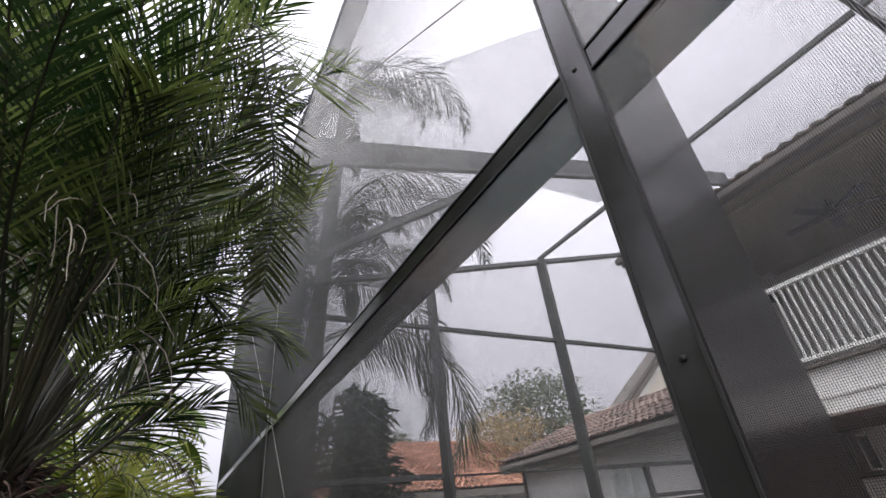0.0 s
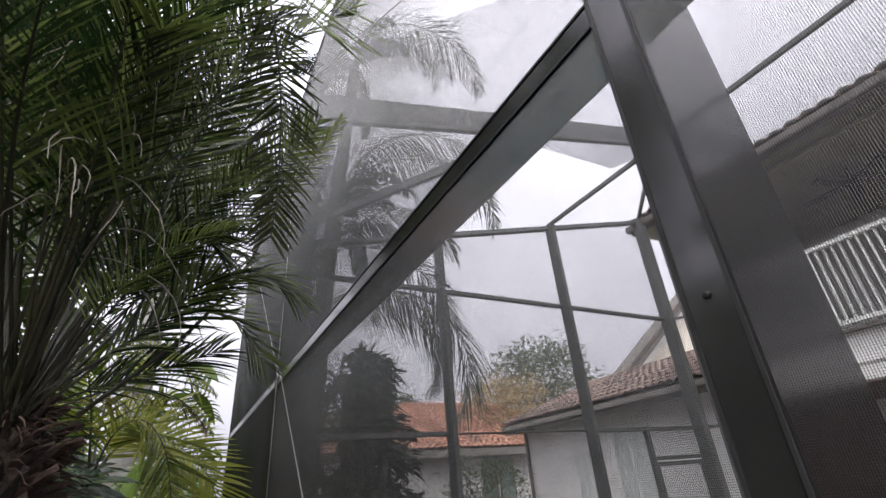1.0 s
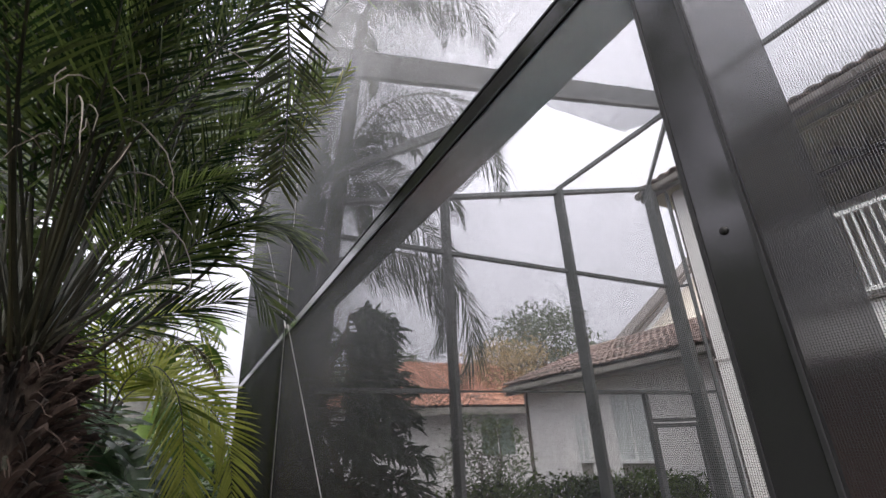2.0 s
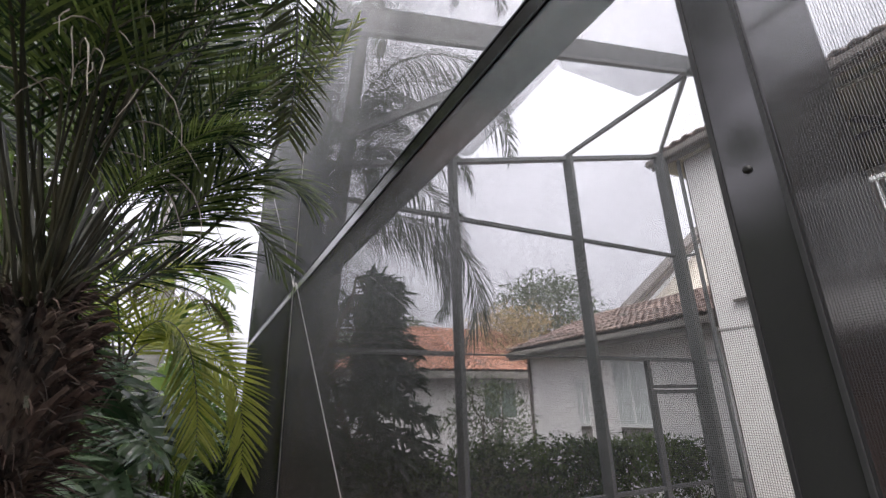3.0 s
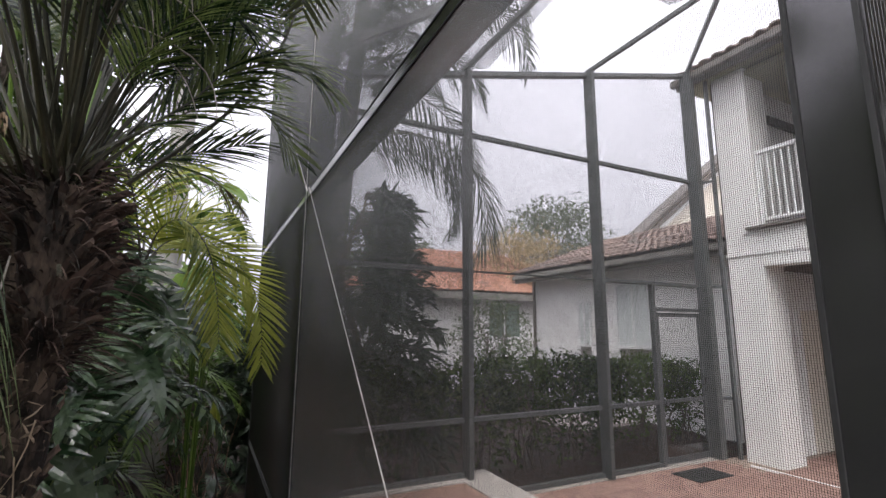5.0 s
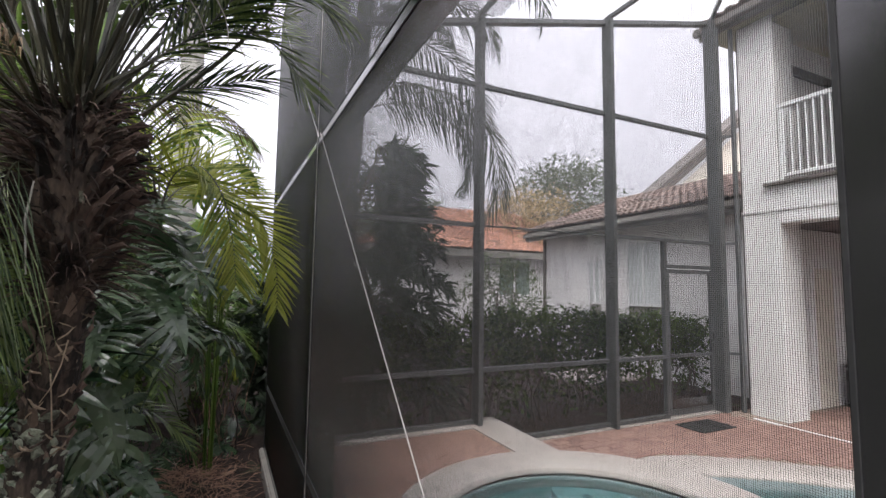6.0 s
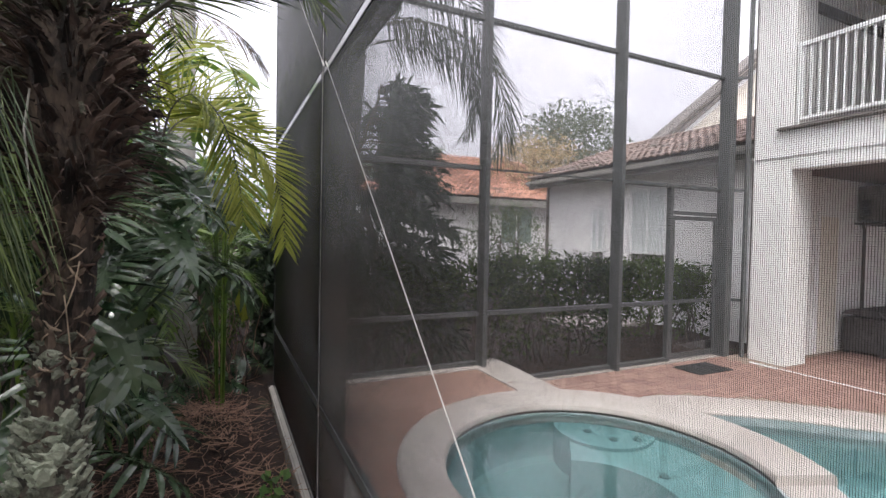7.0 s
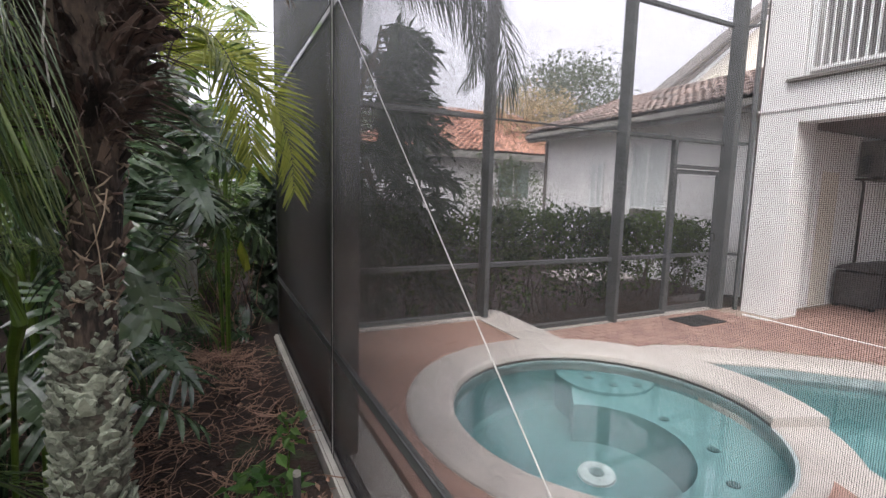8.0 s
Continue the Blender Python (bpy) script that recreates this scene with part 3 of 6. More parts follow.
FAR = 5.06
far_wall = thing("screen_wall", "grey aluminium screen wall with mesh panels and door bay", "screen wall", group="pool enclosure screens")
BACK = (0, -1, 0)
for x, d, z0, w in ((2.15, 0.14, LEVEL, 0.06), (4.11, 0.15, 0.012, 0.06), (6.21, 0.16, 0.012, 0.13)):
    strip_post(far_wall, x, FAR, z0, roof_z(x) - 0.02, w, d, BACK, ALU_FAR, False)
XS = (0.06, 2.15, 4.11, 6.21)
for x0, x1 in zip(XS, XS[1:]):
    base = LEVEL if x0 < 2 else 0.012
    a, b = x0 + 0.032, x1 - (0.032 if x1 < 6 else 0.067)
    if x0 < 4:
        strip_rail(far_wall, (a, FAR, base + 0.03), (b, FAR, base + 0.03), 0.05, 0.05, BACK, ALU_FAR, False)
        strip_rail(far_wall, (a, FAR, 0.83), (b, FAR, 0.83), 0.05, 0.05, BACK, ALU_FAR, False)
        strip_rail(far_wall, (a, FAR, 2.44), (b, FAR, 2.44), 0.05 if x0 < 2 else 0.022, 0.05 if x0 < 2 else 0.02, BACK, ALU_FAR, False)
    else:
        strip_rail(far_wall, (a, FAR, 2.44), (b, FAR, 2.44), 0.05, 0.05, BACK, ALU_FAR, False)
    strip_rail(far_wall, (a, FAR, 4.07), (b, FAR, 4.07), 0.05, 0.05, BACK, ALU_FAR, False)
    strip_rail(far_wall, (a, FAR, roof_z(a) - 0.05), (b, FAR, roof_z(b) - 0.05), 0.06, 0.08, BACK, ALU_FAR, False)
    bounds = ((0.27, 0.81), (0.85, 2.42), (2.46, 4.05)) if x0 < 4 else ((2.46, 4.05),)
    for z0, z1 in bounds:
        screen_cloth("screen_mesh", (0, FAR + 0.004, 0), (1, 0, 0), (0, 0, 1), [(a, z0 if x0 < 2 or z0 > 0.5 else 0.05), (b, z0 if x0 < 2 or z0 > 0.5 else 0.05), (b, z1), (a, z1)], far_wall, label="grey woven insect mesh")
    screen_cloth("screen_mesh", (0, FAR + 0.004, 0), (1, 0, 0), (0, 0, 1), [(a, 4.09), (b, 4.09), (b, roof_z(b) - 0.07), (a, roof_z(a) - 0.07)], far_wall, label="grey woven insect mesh")
# narrow bay to the house wall, and the door bay
strip_post(far_wall, 5.13, FAR, 0.012, 2.415, 0.06, 0.05, BACK, ALU_FAR, False)
strip_rail(far_wall, (4.143, FAR, 0.83), (5.10, FAR, 0.83), 0.05, 0.05, BACK, ALU_FAR, False)
strip_rail(far_wall, (4.143, FAR, 0.04), (5.10, FAR, 0.04), 0.05, 0.05, BACK, ALU_FAR, False)
strip_rail(far_wall, (5.16, FAR, 2.075), (6.143, FAR, 2.075), 0.05, 0.04, BACK, ALU_FAR, False)
for q in ([(4.14, 0.06), (5.1, 0.06), (5.1, 0.81), (4.14, 0.81)], [(4.14, 0.85), (5.1, 0.85), (5.1, 2.42), (4.14, 2.42)], [(5.16, 2.1), (6.14, 2.1), (6.14, 2.42), (5.16, 2.42)]):
    screen_cloth("screen_mesh", (0, FAR + 0.004, 0), (1, 0, 0), (0, 0, 1), q, far_wall, label="grey woven insect mesh")
strip_post(far_wall, 6.44, 4.83, 0.012, 5.72, 0.05, 0.05, (-0.6, -0.8, 0), ALU_FAR, False)
for z in (0.83, 2.44, 4.07):
    strip_rail(far_wall, (6.275, FAR - 0.02, z), (6.43, 4.86, z), 0.04, 0.02, (-0.6, -0.8, 0), ALU_FAR, False)

cable((0.12, FAR + 0.015, 3.99), (2.10, FAR + 0.015, 2.53))

sdoor = thing("screen_door", "grey aluminium screen door with kick plate, closed", "screen door", (5.65, FAR, 0))
for x in (5.20, 6.10):
    part("stile", box((x - 0.028, FAR - 0.03, 0.03), (x + 0.028, FAR, 2.035), 0.003), ALU_FAR, sdoor)
for z, h in ((2.005, 0.055), (0.83, 0.05), (0.07, 0.08)):
    part("cross_rail", box((5.229, FAR - 0.028, z - h / 2), (6.071, FAR - 0.002, z + h / 2), 0.003), ALU_FAR, sdoor)
part("kick_plate", box((5.229, FAR - 0.02, 0.112), (6.071, FAR - 0.012, 0.24)), ALU, sdoor, "grey metal kick plate")
for z0, z1 in ((0.24, 0.80), (0.86, 1.98)):
    screen_cloth("screen_mesh", (0, FAR - 0.006, 0), (1, 0, 0), (0, 0, 1), [(5.225, z0), (6.075, z0), (6.075, z1), (5.225, z1)], sdoor, label="grey woven insect mesh")
part("handle", tube([(6.06, FAR - 0.035, 1.02), (6.06, FAR - 0.075, 1.03), (6.06, FAR - 0.075, 1.13), (6.06, FAR - 0.035, 1.14)], [0.007] * 4, 8), BLACK, sdoor, "black pull handle")

# roof frame and what is left of its mesh
roof = thing("screen_roof", "aluminium roof frame with torn insect mesh", "enclosure roof")
for y in (-4.2, -1.75, 0.60, 3.02):
    part("beam", bar((0.06, y, roof_z(0.06) + 0.12), (6.36, y, roof_z(6.36) + 0.12), 0.05, 0.24, (0, 0, 1), 0.002), ALU_FAR, roof)
for x in (2.12, 4.12):
    for y0, y1 in ((-4.17, -1.78), (-1.72, 0.57), (0.63, 2.99), (3.05, FAR - 0.02)):
        part("purlin", bar((x, y0, roof_z(x)), (x, y1, roof_z(x)), 0.05, 0.05, (0, 0, 1), 0.002), ALU_FAR, roof)
part("diagonal_brace", bar((6.2, FAR - 0.12, roof_z(6.2)), (4.17, 3.07, roof_z(4.17)), 0.05, 0.05, (0, 0, 1), 0.002), ALU_FAR, roof)
part("diagonal_brace", bar((0.08, FAR - 0.08, roof_z(0.08)), (2.07, 3.07, roof_z(2.07)), 0.05, 0.09, (0, 0, 1), 0.002), ALU_FAR, roof)
SL = (1, 0, 0.255)
for q in ([(0, 3.05), (2.1, 3.05), (2.1, 5.03), (0, 5.03)], [(2.14, 3.05), (4.38, 3.05), (3.92, 3.53), (2.42, 3.2)],
          [(2.14, 3.05), (2.32, 3.05), (2.46, 5.03), (2.14, 5.03)],
          [(0.03, 2.99), (0.03, 2.5), (0.75, 1.96), (1.32, 1.51), (2.1, 0.95), (2.1, 2.99)], [(2.14, 0.92), (2.4, 0.63), (6.3, 0.63), (6.3, 2.99), (2.14, 2.99)],
          [(0.03, -4.15), (6.3, -4.15), (6.3, 0.57), (0.03, 0.57)]):
    screen_cloth("screen_mesh", (0, 0, 4.362), SL, (0, 1, 0), q, roof, wire=0.00019 if q[0][0] > 2.0 and q[0][1] < 3 else 0.00030, label="torn grey insect mesh")


# ---- house beside the pool ----
def tile_roof(name, corners, mat, parent, pitch=0.21, course=0.30, rows=None):
    """Barrel tiles over a sloping four-cornered patch: eave start, eave end, ridge end, ridge start. One curved tile a piece, joined."""
    e0, e1, r1, r0 = (Vector(c) for c in corners)
    n_c = max(2, int((r0 - e0).length / course))
    verts, faces = [], []
    up = (e1 - e0).cross(r0 - e0).normalized()
    if up.z < 0:
        up = -up
    for j in range(n_c):
        a0, b0 = e0.lerp(r0, j / n_c), e1.lerp(r1, j / n_c)
        a1, b1 = e0.lerp(r0, (j + 1.12) / n_c), e1.lerp(r1, (j + 1.12) / n_c)
        n_t = max(1, int((b0 - a0).length / pitch))
        for i in range(n_t):
            lo0, hi0 = a0.lerp(b0, i / n_t), a0.lerp(b0, (i + 1) / n_t)
            lo1, hi1 = a1.lerp(b1, i / n_t), a1.lerp(b1, (i + 1) / n_t)
            jit = up * random.uniform(-0.006, 0.008)
            k = len(verts)
            for s in range(5):
                f, h = s / 4, (0.0, 0.038, 0.054, 0.038, 0.0)[s]
                verts.append(lo0.lerp(hi0, f) + up * (h + 0.035) + jit)
                verts.append(lo1.lerp(hi1, f) + up * h + jit)
                verts.append(lo0.lerp(hi0, f) + up * (h + 0.012) + jit)
            for s in range(4):
                b = k + 3 * s
                faces += [(b, b + 3, b + 4, b + 1), (b + 2, b + 5, b + 3, b)]
    me = bpy.data.meshes.new(name)
    me.from_pydata([tuple(v) for v in verts], [], faces)
    me.materials.append(mat)
    ob = part(name, me, mat, parent)
    bed = bmesh.new()
    bed.faces.new([bed.verts.new(Vector(c) - up * 0.03) for c in corners])
    r = bmesh.ops.extrude_face_region(bed, geom=list(bed.faces))
    bmesh.ops.translate(bed, vec=-up * 0.10, verts=[v for v in r["geom"] if isinstance(v, bmesh.types.BMVert)])
    bmesh.ops.recalc_face_normals(bed, faces=bed.faces)
    part("roof_deck", bed, GUTTER, parent)
    return tagged(ob, kind="stuff")


HX = 6.52
house = thing("house", "white stucco two-storey house with balcony over a covered patio", "house", (8, 0, 0), kind="structure")
part("wall", box((HX, 4.28, -0.3), (HX + 0.5, 4.78, 5.72), 0.01), STUCCO, house)
part("wall", box((HX, -6.0, 2.68), (HX + 0.25, 4.277, 3.22), 0.008), STUCCO, house)
part("wall", box((HX - 0.018, -6.0, 2.86), (HX - 0.002, 4.79, 2.90), 0.004), STUCCO, house)
part("wall", box((9.6, -6.0, -0.3), (9.8, 4.78, 5.72)), STUCCO, house)
part("wall", box((HX + 0.503, 4.55, -0.3), (9.597, 4.78, 2.68)), STUCCO, house)
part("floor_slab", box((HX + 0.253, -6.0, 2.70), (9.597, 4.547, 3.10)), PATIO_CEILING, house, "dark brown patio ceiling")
part("ceiling", box((HX + 0.02, -6.0, 5.60), (9.597, 4.277, 5.66)), SOFFIT, house)
part("soffit", box((6.34, -6.0, 5.725), (10.0, 5.20, 5.76)), SOFFIT, house)
part("beam", box((HX + 0.51, 4.44, 5.06), (9.59, 4.498, 5.20), 0.006), BROWN, house, "dark brown wooden beam")
part("balcony_sill", box((HX - 0.07, -6.0, 3.222), (HX + 0.22, 4.45, 3.262), 0.006), GUTTER, house, "dark metal balcony edge")
part("fascia", box((6.30, -6.0, 5.70), (6.337, 5.24, 5.90), 0.004), GUTTER, house)
gut = bmesh.new()
add_box(gut, (6.20, -6.0, 5.76), (6.298, 5.28, 5.88), 0.018)
part("gutter", gut, GUTTER, house, "dark brown metal gutter")
part("downspout", bar((6.60, 4.80, 0.05), (6.60, 4.80, 5.72), 0.07, 0.05, (1, 0, 0), 0.006), GUTTER, house, "dark metal downspout")
tile_roof("roof_tiles", ((6.28, -6.0, 5.92), (6.28, 5.24, 5.92), (9.6, 3.0, 7.2), (9.6, -6.0, 7.2)), TILE_DARK, house)
# end wall of the balcony with a small high opening
part("wall", box((HX + 0.503, 4.5, 3.10), (7.02, 4.7, 5.597)), STUCCO, house)
part("wall", box((7.30, 4.5, 3.10), (9.597, 4.7, 5.597)), STUCCO, house)
part("wall", box((7.022, 4.5, 3.10), (7.298, 4.7, 4.62)), STUCCO, house)
part("wall", box((7.022, 4.5, 5.02), (7.298, 4.7, 5.597)), STUCCO, house)
part("patio_wall", box((9.50, -6.0, -0.05), (9.595, 2.6, 2.69)), RED_WALL, house, "russet painted patio wall")

rail = thing("balcony_railing", "white metal balcony railing with upright bars", "railing", (HX, 0, 3.26))
part("top_rail", box((HX + 0.02, -6.0, 4.31), (HX + 0.08, 4.27, 4.37), 0.006), WHITE, rail)
part("bottom_rail", box((HX + 0.03, -6.0, 3.33), (HX + 0.07, 4.27, 3.38), 0.005), WHITE, rail)
bal = bpy.data.meshes.new("baluster")
bm = box((-0.012, -0.012, 3.381), (0.012, 0.012, 4.309), 0.002)
bm.to_mesh(bal)
bm.free()
bal.materials.append(WHITE)
y = 4.20
while y > -2.0:
    b = part("baluster", bal, WHITE, rail)
    b.location = (HX + 0.05 - rail.location.x, y, 0)
    b.matrix_parent_inverse = Matrix.Translation((0, 0, -rail.location.z))
    y -= 0.094
for y in (4.24, -1.2):
    part("newel", box((HX + 0.025, y - 0.022, 3.262), (HX + 0.075, y + 0.022, 4.308), 0.003), WHITE, rail)

fan = thing("ceiling_fan", "dark brown ceiling fan on the balcony ceiling", "ceiling fan", (7.6, 2.44, 5.38))
part("rod", tube([(7.6, 2.44, 5.60), (7.6, 2.44, 5.44)], [0.02, 0.02], 8), BROWN, fan)
part("motor", tube([(7.6, 2.44, 5.46), (7.6, 2.44, 5.43), (7.6, 2.44, 5.34), (7.6, 2.44, 5.30)], [0.05, 0.14, 0.14, 0.06], 16), BROWN, fan)
for k in range(5):
    a = 2 * math.pi * k / 5 + 0.3
    d = Vector((math.cos(a), math.sin(a), 0))
    part("blade", bar(Vector((7.6, 2.44, 5.38)) + d * 0.14, Vector((7.6, 2.44, 5.38)) + d * 0.66, 0.14, 0.012, (0.12 * d.y, -0.12 * d.x, 1)), BROWN, fan)


# ---- the single-storey wing and the neighbour's house beyond ----
def window(parent, x, y0, y1, z0, z1, out, mat=CURTAIN):
    """A window in a wall that runs along y, seen from the side out (-1: from smaller x)."""
    w = part("window", box((x + out * 0.004, y0, z0), (x + out * 0.012, y1, z1)), mat, parent, "white framed window with pale curtain")
    for a, b in (((x, y0 - 0.05, z0 - 0.05), (x + out * 0.05, y0, z1 + 0.05)), ((x, y1, z0 - 0.05), (x + out * 0.05, y1 + 0.05, z1 + 0.05)),
                 ((x, y0, z1), (x + out * 0.05, y1, z1 + 0.05)), ((x, y0, z0 - 0.06), (x + out * 0.07, y1, z0)), ((x, (y0 + y1) / 2 - 0.025, z0), (x + out * 0.045, (y0 + y1) / 2 + 0.025, z1))):
        part("window_frame", box(tuple(min(p, q) for p, q in zip(a, b)), tuple(max(p, q) for p, q in zip(a, b)), 0.004), WHITE, w)
    part("pane", box((x + out * 0.016, y0 + 0.001, z0 + 0.001), (x + out * 0.02, y1 - 0.001, z1 - 0.001)), DARK_GLASS if mat is not CURTAIN else CURTAIN, w)
    return w


WX, WY, WZ = 7.62, 11.0, 2.99
wing = thing("house", "white single-storey house wing with weathered tile roof", "house", (9, 9, 0), kind="structure")
part("wall", box((WX, 4.80, -0.3), (13.0, WY, WZ + 0.15)), STUCCO, wing)
part("soffit", box((WX - 0.45, 4.82, WZ + 0.152), (13.2, WY + 0.16, WZ + 0.19)), STUCCO, wing)
part("fascia", box((WX - 0.475, 4.82, WZ + 0.03), (WX - 0.452, WY + 0.18, WZ + 0.25), 0.004), FASCIA, wing, "pale painted fascia")
part("gutter", box((WX - 0.57, 4.82, WZ + 0.12), (WX - 0.477, WY + 0.2, WZ + 0.235), 0.02), FASCIA, wing, "pale metal gutter")
tile_roof("roof_tiles", ((WX - 0.52, 4.82, WZ + 0.28), (WX - 0.52, WY + 0.2, WZ + 0.28), (8.85, 9.6, 4.08), (8.85, 4.82, 4.08)), TILE_DARK, wing, 0.165, 0.24)
tile_roof("roof_tiles", ((WX - 0.52, WY + 0.2, WZ + 0.28), (13.5, WY + 0.2, WZ + 0.28), (13.5, 9.6, 4.08), (8.85, 9.6, 4.08)), TILE_DARK, wing)
for y0, y1, top in ((8.84, 9.18, 2.40), (7.16, 7.98, 2.74)):
    w = window(wing, WX, y0, y1, 1.46, top, -1)
    part("lower_pane", box((WX - 0.018, y0, 1.16), (WX - 0.006, y1, 1.40)), FASCIA, w, "grey lower pane")
    part("window_frame", box((WX - 0.05, y0 - 0.05, 1.10), (WX - 0.001, y1 + 0.05, 1.158), 0.004), WHITE, w)
part("downspout", bar((WX - 0.04, WY - 0.1, 0.0), (WX - 0.04, WY - 0.1, WZ + 0.1), 0.07, 0.06, (1, 0, 0), 0.006), GUTTER, wing)
gable = thing("house", "cream stucco upper storey with tiled gable roof", "house", (11, 9, 3), kind="structure")
gw = bmesh.new()
for y in (9.0, 9.25):
    gw.faces.new([gw.verts.new((x, y, z)) for x, z in ((9.2, 3.3), (14.5, 3.3), (14.5, 7.45), (13.9, 7.15), (9.2, 3.75))])
part("wall", gw, STUCCO_WARM, gable)
part("roof_edge", bar((8.3, 8.95, 3.42), (14.5, 8.95, 7.94), 0.5, 0.09, (-0.59, 0, 0.81), 0.01), GUTTER, gable, "row of weathered verge tiles")
part("trim", bar((8.5, 8.965, 3.12), (14.5, 8.965, 7.50), 0.05, 0.12, (0, 0, 1), 0.004), WHITE, gable, "white painted rake trim")
part("rake_board", bar((8.25, 8.74, 3.20), (14.5, 8.74, 7.76), 0.03, 0.12, (0, 0, 1), 0.004), GUTTER, gable, "dark rake board")

NY = 13.2
nb = thing("house", "white neighbour house with orange terracotta tile roof", "house", (7, 15, 0), kind="structure")
part("wall", box((3.9, NY + 0.5, -0.5), (13.0, NY + 8, 2.9)), STUCCO, nb)
tile_roof("roof_tiles", ((3.2, NY, 2.95), (14.0, NY, 2.95), (11.0, NY + 4.5, 5.0), (7.2, NY + 4.5, 5.0)), TILE, nb)
tile_roof("roof_tiles", ((3.2, NY + 9.0, 2.95), (3.2, NY, 2.95), (7.2, NY + 4.5, 5.0), (7.2, NY + 4.6, 5.0)), TILE, nb)
nw = part("window", box((7.85, NY + 0.47, 1.55), (9.05, NY + 0.498, 2.62)), GREEN_GLASS, nb, "white framed window, green reflection in the glass colour")
for a, b in (((7.79, 1.49), (7.849, 2.68)), ((9.051, 1.49), (9.11, 2.68)), ((7.85, 2.621), (9.05, 2.68)), ((7.85, 1.49), (9.05, 1.549)), ((8.42, 1.551), (8.47, 2.619))):
    part("window_frame", box((a[0], NY + 0.44, a[1]), (b[0], NY + 0.469, b[1]), 0.004), WHITE, nw)
part("fascia", box((3.2, NY - 0.03, 2.72), (14.0, NY + 0.02, 2.93), 0.004), FASCIA, nb)
# ---- plants ----
def mesh_of(name, verts, faces, mat):
    me = bpy.data.meshes.new(name)
    me.from_pydata([tuple(v) for v in verts], [], faces)
    me.materials.append(mat)
    return me


def frond_mesh(mat, length, rise, droop, pairs, leaf, width, hang, seed, spread=58.0, start=0.16, lift=18.0, stem=0.010, fan=8.0):
    """A feather leaf from the origin along +x: an arching midrib and two ranks of narrow, bending leaflets."""
    rng = random.Random(seed)
    n = 18
    pts, tans = [Vector((0, 0, 0))], []
    for i in range(n):
        s = (i + 0.5) / n
        a = radians(rise - droop * s ** 1.3)
        d = Vector((math.cos(a), 0.10 * math.sin(seed * 1.7 + 2.2 * s), math.sin(a))).normalized()
        tans.append(d)
        pts.append(pts[-1] + d * (length / n))
    verts, faces = [], []
    for i, p in enumerate(pts):
        t = tans[min(i, n - 1)]
        sd = Vector((0, 1, 0))
        up = sd.cross(t) * -1
        r = stem * (1 - 0.8 * i / n)
        verts += [p + sd * r, p + up * r * 0.8, p - sd * r, p - up * r * 0.8]
        if i:
            k = 4 * i
            faces += [(k - 4 + j, k - 4 + (j + 1) % 4, k + (j + 1) % 4, k + j) for j in range(4)]
    for q in range(pairs):
        s = start + (1 - start) * (q + rng.uniform(-0.2, 0.2)) / pairs
        s = min(max(s, 0.02), 0.995)
        f = s * n
        i = min(int(f), n - 1)
        p, t = pts[i].lerp(pts[i + 1], f - i), tans[i]
        for sg in (-1, 1):
            if rng.random() < 0.04:
                continue
            sd = Vector((0, sg, 0))
            up = Vector((-t.z, 0, t.x))
            a = radians(spread * (1 - 0.45 * s) + rng.uniform(-5, 5))
            v = radians(lift + rng.choice((-1, 0, 1)) * fan + rng.uniform(-7, 7))
            d = (t * math.cos(a) + (sd * math.cos(v) + up * math.sin(v)) * math.sin(a)).normalized()
            ln = leaf * (math.sin(math.pi * (0.16 + 0.80 * s)) ** 0.6) * rng.uniform(0.85, 1.1)
            w = width * rng.uniform(0.8, 1.15)
            wd = d.cross(up + Vector((0, 0, rng.uniform(-0.5, 0.5)))).normalized()
            k = len(verts)
            pp = p.copy()
            for m, ww in enumerate((0.5, 1.0, 0.75, 0.06)):
                verts += [pp - wd * w * ww, pp + wd * w * ww]
                d = (d + Vector((0, 0, -hang * (0.6 + 0.5 * m) * rng.uniform(0.7, 1.3)))).normalized()
                pp = pp + d * (ln / 3)
            faces += [(k + 2 * m, k + 2 * m + 1, k + 2 * m + 3, k + 2 * m + 2) for m in range(3)]
    me = mesh_of("frond", verts, faces, mat)
    me.materials.append(PETIOLE)
    for f in me.polygons[:4 * n]:
        f.material_index = 1
    return me


